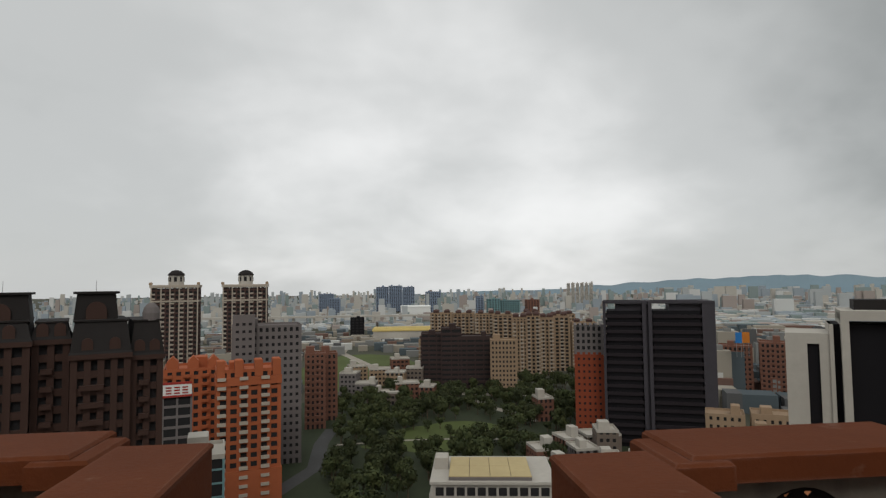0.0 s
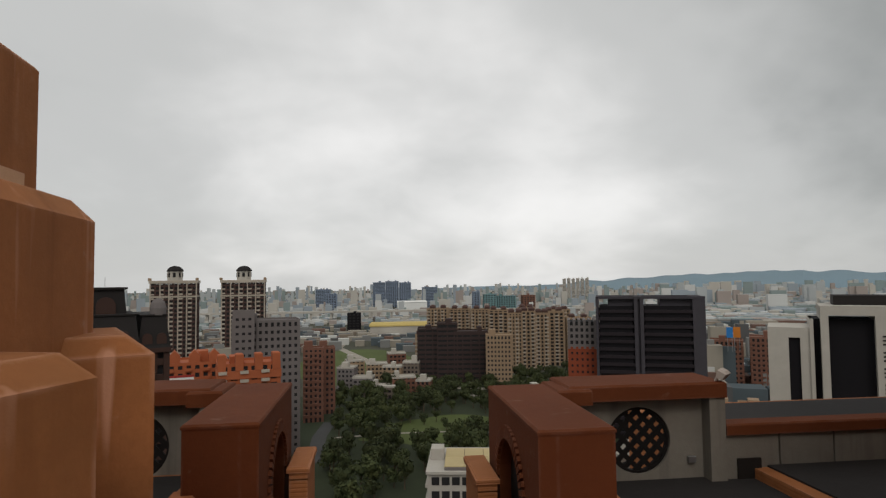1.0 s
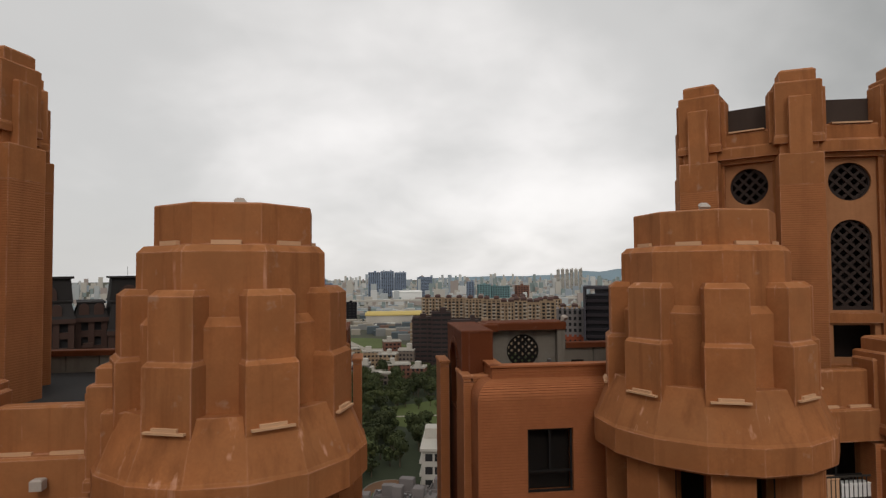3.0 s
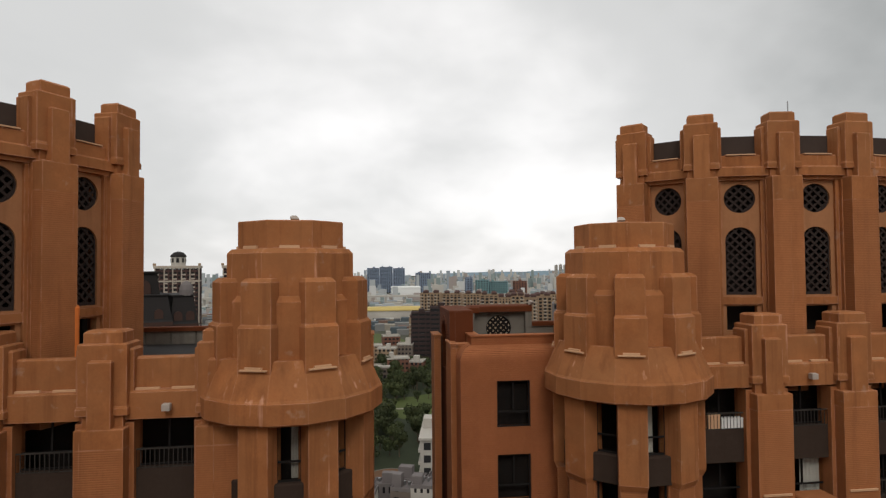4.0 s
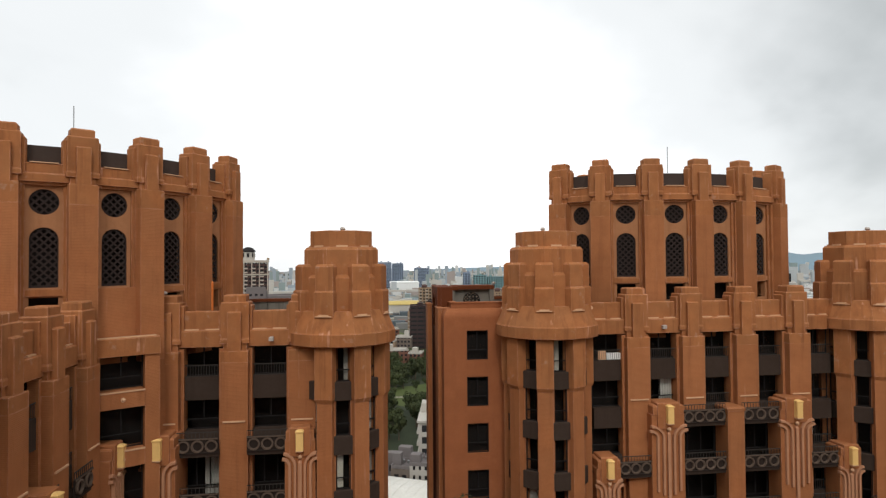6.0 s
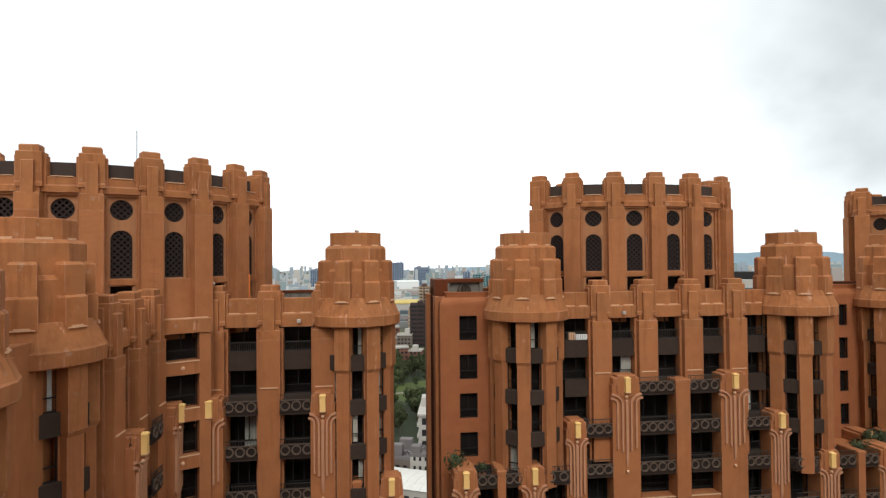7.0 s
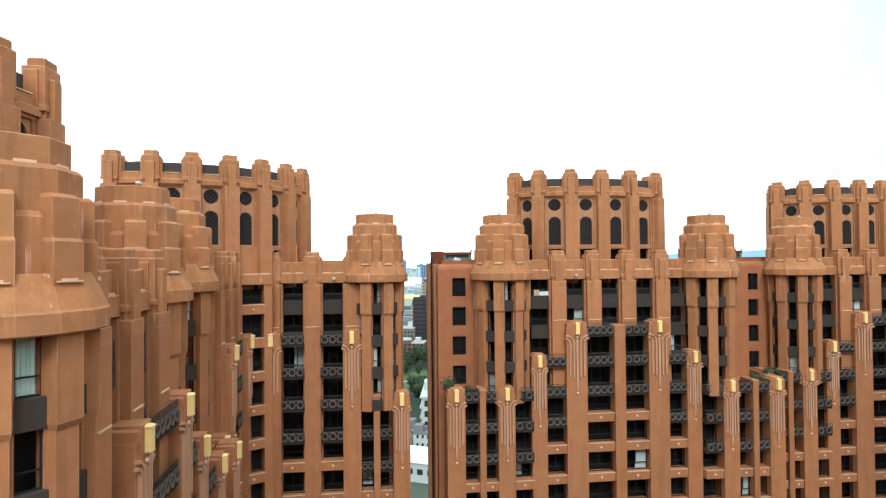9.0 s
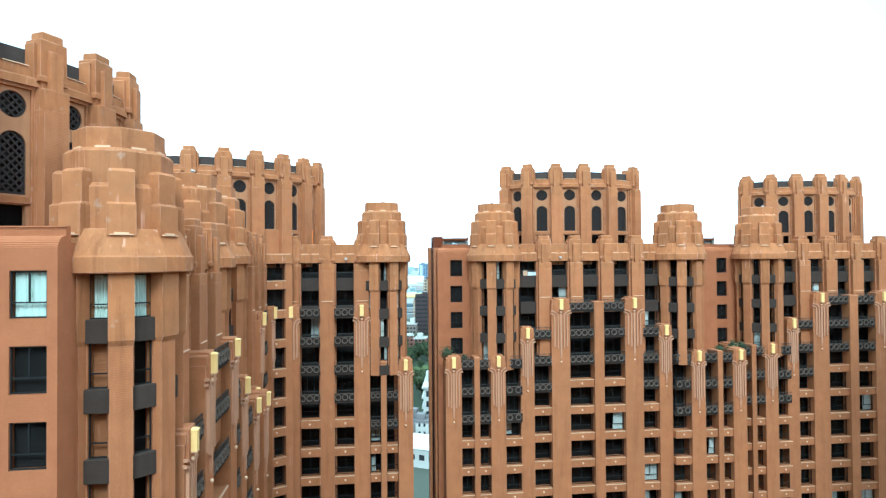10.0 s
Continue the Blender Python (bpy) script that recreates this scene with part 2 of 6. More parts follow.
def rect(x0, x1, y0, y1, z):
    return [(x0, y0, z), (x1, y0, z), (x1, y1, z), (x0, y1, z)]


def block(bm, x0, x1, y0, y1, z0, z1, c=0.06):
    """A box whose upper edges are chamfered."""
    return loft(bm, [rect(x0, x1, y0, y1, z0), rect(x0, x1, y0, y1, z1 - c), rect(x0 + c, x1 - c, y0 + c, y1 - c, z1)])


def ngon(r, n, z, turn=0.0):
    return [(r * math.cos(turn + 2 * math.pi * i / n), r * math.sin(turn + 2 * math.pi * i / n), z) for i in range(n)]


def tube(bm, pts, r, n=6):
    """A round bar along a line of points."""
    rings = []
    for i, p in enumerate(pts):
        a, b = Vector(pts[max(i - 1, 0)]), Vector(pts[min(i + 1, len(pts) - 1)])
        d = (b - a).normalized()
        u = d.orthogonal().normalized()
        w = d.cross(u)
        rings.append([tuple(Vector(p) + r * (math.cos(k * math.tau / n) * u + math.sin(k * math.tau / n) * w)) for k in range(n)])
    return loft(bm, rings)


def to_mesh(name, bm, *mats, smooth=False):
    bmesh.ops.recalc_face_normals(bm, faces=bm.faces)
    me = bpy.data.meshes.new(name)
    bm.to_mesh(me)
    bm.free()
    for m in mats:
        me.materials.append(m)
    if smooth:
        for p in me.polygons:
            p.use_smooth = True
    return me


def put(name, me, parent=None, m=Matrix(), label="", category="", group="", kind=""):
    """An object of a mesh, under a thing or a part; m is its pose in the parent's frame."""
    ob = new(name, me)
    ob.parent = parent
    ob.matrix_basis = m
    return tagged(ob, label, category, group, kind)


def part(name, bm, mat, parent, label="", m=Matrix(), smooth=False):
    mats = mat if isinstance(mat, (list, tuple)) else (mat,)
    return put(name, to_mesh(name, bm, *mats, smooth=smooth), parent, m, label)


def thing(name, m, label, category, group="", kind=""):
    ob = new(name)
    ob.matrix_basis = m
    return tagged(ob, label, category, group, kind)


NEW = bmesh.new
H = 3.08          # storey
LINTEL = 71.05    # underside of the top beam
ROOF = 72.3

# ---- the towers' repeated pieces ----
CACHE = {}


def cached(key, make):
    if key not in CACHE:
        CACHE[key] = make()
    return CACHE[key]


def window_frame_mesh(w, h, bars):
    """One frame of casements over a low fixed light."""
    f, low = 0.06, 0.06 + 0.28 * h
    holes = [[(-w / 2 + f, f), (w / 2 - f, f), (w / 2 - f, low), (-w / 2 + f, low)]]
    for i in range(bars):
        a, c = -w / 2 + w * i / bars + f * (1 if i == 0 else 0.5), -w / 2 + w * (i + 1) / bars - f * (1 if i == bars - 1 else 0.5)
        holes.append([(a, low + f), (c, low + f), (c, h - f), (a, h - f)])
    return to_mesh("window", pierced_panel([(-w / 2, 0), (w / 2, 0), (w / 2, h), (-w / 2, h)], holes, -0.07, 0.0), M_FRAME)


def pane_mesh(w, h):
    return to_mesh("pane", box(NEW(), -w / 2 + 0.05, w / 2 - 0.05, -0.045, -0.03, 0.05, h - 0.05), M_GLASS)


def curtain_mesh(w, h, side):
    """A hanging curtain with folds, over part of the window."""
    bm = NEW()
    x0, x1 = ((-w / 2 + 0.08, 0.0), (0.05, w / 2 - 0.08), (-w / 2 + 0.08, w / 2 - 0.08))[side]
    n = 16
    a = [(x0 + (x1 - x0) * i / n, 0.16 + 0.03 * math.sin(i * 2.2)) for i in range(n + 1)]
    ring = a + [(x, y + 0.02) for x, y in reversed(a)]
    loft(bm, [[(x, y, z) for x, y in ring] for z in (0.04, h - 0.08)])
    return bm


RNG = random.Random(7)


def window(parent, m, w, h, bars=2, curtain=0.2, blind=None):
    key = (round(w, 2), round(h, 2))
    ob = put("window", cached(("wf", key, bars), lambda: window_frame_mesh(w, h, bars)), parent, m)
    pane = put("pane", cached(("wp", key), lambda: pane_mesh(w, h)), parent, m)
    pane.visible_shadow = False
    if blind:
        put("blind", cached(("wb", key, blind.name), lambda: to_mesh("blind", curtain_mesh(w, h, 2), blind)), parent, m, "pale drawn blind")
    elif RNG.random() < curtain:
        side = RNG.randrange(3)
        put("curtain", cached(("wc", key, side), lambda: to_mesh("curtain", curtain_mesh(w, h, side), M_CURTAIN)), parent, m)
    return ob


def rail_meshes(w):
    """A cast balcony panel: a dark plate with two mouldings, large rings on it, and a low rail of uprights above."""
    h = 0.86
    bm = NEW()
    prof = ((0.09, 0.0), (-0.02, 0.0), (-0.02, 0.07), (0.05, 0.09), (0.05, h - 0.09), (-0.02, h - 0.07), (-0.02, h), (0.09, h))
    loft(bm, [[(x, y, z) for y, z in prof] for x in (-w / 2, w / 2)])
    plate = to_mesh("balcony_panel", bm, M_RAIL)
    n = max(2, round(w / 0.78))
    step = w / n
    r = min(step, h - 0.16) / 2 - 0.005
    bm = NEW()
    loft(bm, [[(rr * math.cos(k * math.tau / 16), y, h / 2 + rr * math.sin(k * math.tau / 16)) for k in range(16)] for rr, y in ((r, 0.05), (r, -0.06), (r * 0.76, -0.06), (r * 0.70, 0.05))], caps=False)
    ring = to_mesh("ring", bm, M_RING)
    return plate, ring, [-w / 2 + step * (i + 0.5) for i in range(n)], upright_rail(w, h - 0.01, h + 0.36, 0.2, M_BALUSTER, "hand_rail"), to_mesh("moulding", box(NEW(), -w / 2, w / 2, -0.035, -0.02, h - 0.06, h + 0.01), M_RING)


def balcony_panel(parent, m, w):
    plate, ring, xs, rail, edge = cached(("rail", round(w, 2)), lambda: rail_meshes(w))
    p = put("balcony_panel", plate, parent, m)
    for x in xs:
        put("ring", ring, p, pose(x, 0, 0), "worn cast ring")
    put("hand_rail", rail, p, pose(0, 0.04, 0))
    put("moulding", edge, p)


def lantern_meshes():
    bm = NEW()
    block(bm, -0.20, 0.20, -0.30, 0.0, 0.05, 1.04, 0.02)
    lamp = to_mesh("lamp_glass", bm, M_LAMP)
    bm = NEW()
    loft(bm, [rect(-0.2, 0.2, -0.3, 0.0, 1.04), rect(-0.235, 0.235, -0.335, 0.0, 1.06), rect(-0.235, 0.235, -0.335, 0.0, 1.12), rect(-0.12, 0.12, -0.2, 0.0, 1.2)])
    cap = to_mesh("lamp_cap", bm, M_LAMP)
    bm = NEW()
    loft(bm, [rect(-0.08, 0.08, -0.12, 0.0, -0.12), rect(-0.215, 0.215, -0.315, 0.0, 0.0), rect(-0.215, 0.215, -0.315, 0.0, 0.05)])
    return lamp, cap, to_mesh("lamp_base", bm, M_STRIP)


def ornament_meshes(w):
    """Carved bands that bend out of the pier's edges and fall as flutes, a longer middle pair, and a bead."""
    def band(side, x, out, zt, drop, end):
        pts = []
        for q in range(8):
            a = math.pi / 2 * q / 7
            pts.append((side * (out - (out - x) * math.sin(a)), zt - drop * (1 - math.cos(a))))
        pts.append((side * x, end))
        bm = NEW()
        rings = []
        for i, (px, pz) in enumerate(pts):
            a, c = Vector(pts[max(i - 1, 0)]), Vector(pts[min(i + 1, len(pts) - 1)])
            d = (c - a).normalized()
            nx, nz = -d.y * 0.09, d.x * 0.09
            rings.append([(px + nx, 0.04, pz + nz), (px + nx * 0.75, -0.17, pz + nz * 0.75), (px - nx * 0.75, -0.17, pz - nz * 0.75), (px - nx, 0.04, pz - nz)])
        loft(bm, rings)
        return to_mesh("carved_flute", bm, M_CARVED)

    flutes = [band(s, x * w, o * w, zt, dr, e) for s in (-1, 1) for x, o, zt, dr, e in ((0.34, 0.58, -0.52, 0.40, -4.35), (0.16, 0.54, -0.24, 0.72, -4.55))]
    bm = NEW()
    loft(bm, [rect(-0.05, 0.05, -0.07, 0.04, -5.75), rect(-0.10, 0.10, -0.15, 0.04, -5.2), rect(-0.10, 0.10, -0.15, 0.04, -0.75), rect(-0.06, 0.06, -0.05, 0.04, -0.6)])
    flutes.append(to_mesh("carved_flute", bm, M_CARVED))
    beads = []
    for z, r in ((-0.42, 0.13), (-6.1, 0.12)):
        bm = NEW()
        bmesh.ops.create_uvsphere(bm, u_segments=10, v_segments=7, radius=r, matrix=Matrix.Translation((0, -0.1, z)))
        beads.append(to_mesh("bead", bm, M_STRIP, smooth=True))
    return flutes, beads


LAMP_GLASS, LAMP_CAP, LAMP_BASE = lantern_meshes()


def pier(parent, x, y, w, top, bottom, lantern=True, depth=1.4):
    """A brick pier with a stepped head; y is its face."""
    bm = NEW()
    if lantern:
        box(bm, x - w / 2, x + w / 2, y + 0.12, y + depth, bottom, top - 0.75)
        block(bm, x - w / 2 + 0.06, x + w / 2 - 0.06, y + 0.06, y + depth, top - 0.75, top - 0.18, 0.07)
        block(bm, x - w * 0.34, x + w * 0.34, y, y + depth - 0.1, top - 1.62, top, 0.05)
    else:
        box(bm, x - w / 2, x + w / 2, y, y + depth, bottom, top - 0.25)
        block(bm, x - w / 2 - 0.05, x + w / 2 + 0.05, y - 0.05, y + depth, top - 0.25, top, 0.08)
    p = part("pier", bm, M_TILE, parent)
    if lantern:
        flutes, beads = cached(("orn", round(w, 1)), lambda: ornament_meshes(w))
        for f in flutes:
            put("carved_flute", f, p, pose(x, y + 0.12, top - 1.25))
        for f in beads:
            put("bead", f, p, pose(x, y + 0.1, top - 1.25), "pale carved bead")
        for name, me, label in (("lamp_glass", LAMP_GLASS, "yellowed lamp glass"), ("lamp_cap", LAMP_CAP, "yellowed lamp cap"), ("lamp_base", LAMP_BASE, "pale lamp bracket")):
            put(name, me, p, pose(x, y, top - 1.3), label)
    return p


def stepped_head(a, front, back, z0, z1, strip):
    """The pieces of a column head: hanging side plates that flare at the foot, a cap, a set-back shoulder, and a raised strip that runs down into the shaft."""
    body = NEW()
    loft(body, [rect(-a - 0.05, a + 0.05, front + 0.20, back, z0), rect(-a - 0.05, a + 0.05, front + 0.20, back, z0 + 0.22), rect(-a - 0.01, a + 0.01, front + 0.24, back, z0 + 0.3), rect(-a - 0.01, a + 0.01, front + 0.24, back, z1 - 0.47), rect(-a + 0.05, a - 0.05, front + 0.29, back - 0.05, z1 - 0.42)])
    cap = NEW()
    c = a - 0.15
    loft(cap, [rect(-c, c, front + 0.32, back - 0.16, z1 - 0.44), rect(-c, c, front + 0.32, back - 0.16, z1 - 0.07), rect(-c + 0.08, c - 0.08, front + 0.40, back - 0.24, z1)])
    shoulder = block(NEW(), -a - 0.15, a + 0.15, front + 0.5, back - 0.12, z0 + 0.12, z1 - 0.62, 0.05)
    rib = loft(NEW(), [rect(-strip, strip, front, front + 0.4, z0 - 0.42), rect(-strip, strip, front, front + 0.4, z1 - 1.02), rect(-strip + 0.05, strip - 0.05, front + 0.14, front + 0.4, z1 - 0.96)])
    neck = box(NEW(), -a + 0.12, a - 0.12, front + 0.3, back - 0.1, z0 - 0.42, z0 + 0.1)
    made = [to_mesh(name, bm, M_STUCCO) for name, bm in (("column_head", body), ("head_cap", cap), ("head_shoulder", shoulder), ("head_strip", rib), ("neck", neck))]
    return made


def column_mesh(w, top, bottom):
    """An upper column: ribbed shaft with a smooth collar, under a stepped head."""
    a = w / 2
    bm = NEW()
    box(bm, -a, a, 0, 1.3, bottom, top - 3.86)
    # a second, set-back order shows in the reveals
    box(bm, -a - 0.16, a + 0.16, 0.5, 1.28, bottom, top - 3.1)
    shaft = to_mesh("column", bm, M_TILE)
    collar = to_mesh("collar", block(NEW(), -a, a, -0.004, 1.29, top - 3.86, top - 3.2, 0.03), M_STUCCO)
    bm = box(NEW(), -a * 0.8, a * 0.8, -0.07, 0.02, top - 7.25, top - 7.17)
    return shaft, [collar] + stepped_head(a, 0.0, 1.42, top - 2.8, top, 0.24 * w), to_mesh("ledge_strip", bm, M_STRIP)


def columns(parent, xs, y, w, top, bottom):
    for i, x in enumerate(xs):
        bot = bottom[i] if isinstance(bottom, (list, tuple)) else bottom
        s, pieces, l = cached(("col", w, top, bot), lambda: column_mesh(w, top, bot))
        c = put("column", s, parent, pose(x, y, 0))
        for e in pieces:
            put(e.name.split(".")[0], e, c, label="smooth stepped column head" if e.name.startswith("column_head") else "")
        put("ledge_strip", l, c, label="pale ledge strip")


def upper_bay(parent, x0, x1, y, floors, first=0):
    """Windows between the upper columns: glass set deep, dark grey spandrels below each."""
    w, x = x1 - x0, (x0 + x1) / 2
    h = 1.72
    for k in range(first, first + floors):
        z = LINTEL - H * k
        window(parent, pose(x, y, z - h), w, h, 2, 0.05)
        bm = box(NEW(), x0, x1, y - 0.4, y + 0.1, z - H + 0.01, z - h - 0.01)
        part("spandrel", bm, M_SPANDREL, parent)
        if k == first or RNG.random() < 0.3:
            put("balcony_rail", cached(("hr", round(w, 2)), lambda: thin_rail(w)), parent, pose(x, y - 0.38, z - h))


def upright_rail(w, z0, z1, step, mat, name):
    """A top rail, a bottom rail and uprights, in one casting."""
    n = max(3, round(w / step))
    holes = []
    for i in range(n):
        a, c = -w / 2 + w * i / n + 0.012, -w / 2 + w * (i + 1) / n - 0.012
        holes.append([(a, z0 + 0.03), (c, z0 + 0.03), (c, z1 - 0.05), (a, z1 - 0.05)])
    return to_mesh(name, pierced_panel([(-w / 2, z0), (w / 2, z0), (w / 2, z1), (-w / 2, z1)], holes, -0.015, 0.015), mat)


def thin_rail(w):
    return upright_rail(w, 0.0, 0.67, 0.15, M_BALUSTER, "balcony_rail")


def boss_mesh():
    """A small faceted boss on a plate."""
    bm = NEW()
    loft(bm, [[(x, 0.02, z) for x, z in shape_circle(0.13, 0.0, 10)], [(x, -0.05, z) for x, z in shape_circle(0.12, 0.0, 10)], [(x, -0.06, z) for x, z in shape_circle(0.07, 0.0, 10)], [(x, -0.14, z) for x, z in shape_circle(0.04, 0.0, 10)]])
    return to_mesh("spandrel_boss", bm, M_STRIP)


def lower_bay(parent, x0, x1, y, top, bottom, rails=3):
    """A bay between piers: cast panels on its upper storeys, brick spandrels below; y is the piers' face."""
    w, x = x1 - x0, (x0 + x1) / 2
    z, k = top, 0
    while z > bottom:
        if k < rails:
            balcony_panel(parent, pose(x, y + 0.22, z - 1.2), w)
            part("balcony_slab", box(NEW(), x0, x1, y + 0.3, y + 1.9, z - 1.4, z - 1.21), M_SPANDREL, parent)
            if k:
                window(parent, pose(x, y + 1.6, z - 1.2), w, H - 0.2, 3, 0.05)
            if k == rails - 1:
                window(parent, pose(x, y + 1.6, z - H + 0.02), w, H - 1.45, 2, 0.13)
        else:
            bm = block(NEW(), x0, x1, y + 0.3, y + 1.5, z - 0.95, z - 0.06, 0.05)
            sp = part("spandrel", bm, M_TILE, parent)
            put("ledge_strip", cached(("ls", round(w, 2)), lambda: to_mesh("ledge_strip", box(NEW(), -w / 2, w / 2, -0.05, 0.1, 0, 0.07), M_STRIP)), sp, pose(x, y + 0.3, z - 0.13))
            put("spandrel_boss", cached("boss", boss_mesh), sp, pose(x, y + 0.3, z - 0.52), "small pale boss")
            window(parent, pose(x, y + 0.95, z - H - 0.05), w, H - 0.9, 2, 0.13)
        z -= H
        k += 1


# ---- the octagonal turret ----


def turret(parent, m, floors=5, blind=None, curtains=0.15):
    """Stepped octagonal turret with eight buttresses over a sixteen-sided ring, and a windowed shaft below."""
    q = math.pi / 8
    bm = NEW()
    loft(bm, [ngon(2.36, 8, 72.0, q), ngon(2.36, 8, 76.6, q), ngon(2.2, 8, 76.76, q), ngon(2.0, 8, 76.77, q)])
    loft(bm, [ngon(1.98, 8, 76.7, q), ngon(1.98, 8, 77.71, q), ngon(1.95, 8, 77.74, q), ngon(1.85, 8, 77.74, q), ngon(1.85, 8, 77.45, q)])
    body = put("turret", cached("t_body", lambda: to_mesh("turret", bm, M_STUCCO)), parent, m, "stepped octagonal stucco turret")

    def strip():
        return to_mesh("ledge_strip", box(NEW(), -0.33, 0.33, -0.05, 0.05, 0, 0.1), M_STRIP)

    def low_strip():
        b = NEW()
        box(b, -0.48, 0.48, -0.06, 0.1, 0, 0.05)
        box(b, -0.30, 0.30, -0.03, 0.1, 0.05, 0.13)
        return to_mesh("ledge_strip", b, M_STRIP)

    def buttress():
        b = NEW()
        loft(b, [rect(-0.54, 0.54, -2.72, -2.0, 73.9), rect(-0.54, 0.54, -2.72, -2.0, 75.62), rect(-0.46, 0.46, -2.55, -2.0, 75.76)])
        loft(b, [rect(-0.59, 0.59, -2.84, -2.0, 71.9), rect(-0.59, 0.59, -2.84, -2.0, 74.14), rect(-0.545, 0.545, -2.72, -2.0, 74.24)])
        return to_mesh("buttress", b, M_STUCCO)

    def infill():
        b = NEW()
        loft(b, [rect(-0.6, 0.6, -2.36, -1.9, 71.9), rect(-0.6, 0.6, -2.36, -1.9, 74.95), rect(-0.55, 0.55, -2.2, -1.9, 75.15)])
        return to_mesh("infill_panel", b, M_STUCCO)

    def ring():
        b = NEW()
        loft(b, [ngon(2.6, 16, 71.08, q / 2), ngon(3.24, 16, 71.06, q / 2), ngon(3.30, 16, 71.12, q / 2), ngon(3.30, 16, 71.78, q / 2), ngon(3.24, 16, 71.86, q / 2), ngon(2.72, 16, 73.06, q / 2), ngon(2.3, 16, 73.06, q / 2)])
        return to_mesh("ring_cornice", b, M_STUCCO)

    def shaft_column():
        b = NEW()
        loft(b, [rect(-0.46, 0.46, -2.80, -2.0, 67.85), rect(-0.52, 0.52, -2.92, -2.0, 68.1), rect(-0.52, 0.52, -2.92, -2.0, 71.1)])
        return to_mesh("shaft_column", b, M_STUCCO)

    def shaft_low():
        return to_mesh("brick_shaft", box(NEW(), -0.46, 0.46, -2.78, -2.0, LINTEL - H * floors, 67.9), M_TILE)

    def spandrel():
        return to_mesh("spandrel", loft(NEW(), [rect(-0.62, 0.62, -2.5, -2.0, 0), rect(-0.62, 0.62, -2.5, -2.0, 1.02), rect(-0.60, 0.60, -2.46, -2.0, 1.06)]), M_SPANDREL)

    def jamb(sx):
        x0, x1 = sorted((sx * 0.42, sx * 0.8))
        return to_mesh("jamb", box(NEW(), x0, x1, -2.38, -1.7, LINTEL - H * floors, 71.08), M_TILE)

    put("ring_cornice", cached("t_ring", ring), body, label="flared sixteen-sided ring cornice")
    # a near-black core stands in for the shaft's unlit rooms
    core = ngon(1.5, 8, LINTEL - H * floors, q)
    put("shaft_core", cached(("t_core", floors), lambda: to_mesh("shaft_core", loft(NEW(), [core, [(a, b, 71.2) for a, b, _ in core]]), M_UNLIT)), body, label="near-black core in place of unlit rooms")
    for i in range(8):
        corner = pose(0, 0, 0, 0, 0, 22.5 + 45 * i)
        flat = pose(0, 0, 0, 0, 0, 45 * i)
        put("buttress", cached("t_but", buttress), body, corner)
        put("infill_panel", cached("t_inf", infill), body, flat)
        put("ledge_strip", cached("t_strip", strip), body, flat @ pose(0, -2.05 * math.cos(q), 76.77), "pale ledge strip")
        put("ledge_strip", cached("t_low", low_strip), body, corner @ pose(0, -2.88, 72.76), "pale ledge strip")
        put("shaft_column", cached("t_sc", shaft_column), body, corner)
        put("brick_shaft", cached(("t_sl", floors), shaft_low), body, corner, "ribbed brick shaft column")
        for sx in (-1, 1):
            put("jamb", cached(("t_jamb", floors, sx), lambda: jamb(sx)), body, flat, "brick window jamb")
        for k in range(floors):
            z = LINTEL - H * k
            put("spandrel", cached("t_sp", spandrel), body, flat @ pose(0, 0, z - H), "dark grey spandrel")
            window(body, flat @ pose(0, -2.2, z - H + 1.06), 0.84, H - 1.06, 1, curtains, blind if k == 0 else None)
    return body


# ---- the crown: a curved screen of columns over the roof ----
CROWN_TOP = 82.86


def shape_circle(r, zc, n=28):
    return [(r * math.cos(k * math.tau / n), zc + r * math.sin(k * math.tau / n)) for k in range(n)]


def shape_arch(r, z0, z1, n=14):
    return [(r, z0)] + [(r * math.cos(math.pi * k / n), z1 - r + r * math.sin(math.pi * k / n)) for k in range(n + 1)] + [(-r, z0)]


def pierced_panel(outer, holes, y0, y1):
    """A flat panel with holes, of real thickness."""
    bm = NEW()
    edges = []
    for loop in (outer, *holes):
        vs = [bm.verts.new((x, y0, z)) for x, z in loop]
        edges += [bm.edges.new((vs[i], vs[(i + 1) % len(vs)])) for i in range(len(vs))]
    bmesh.ops.triangle_fill(bm, use_beauty=True, edges=edges)
    ext = bmesh.ops.extrude_face_region(bm, geom=bm.faces[:])
    bmesh.ops.translate(bm, vec=(0, y1 - y0, 0), verts=[g for g in ext["geom"] if isinstance(g, bmesh.types.BMVert)])
    return bm


def inside(shape, x, z):
    hit = False
    for (x0, z0), (x1, z1) in zip(shape, shape[1:] + shape[:1]):
        if (z0 > z) != (z1 > z) and x < x0 + (x1 - x0) * (z - z0) / (z1 - z0):
            hit = not hit
    return hit


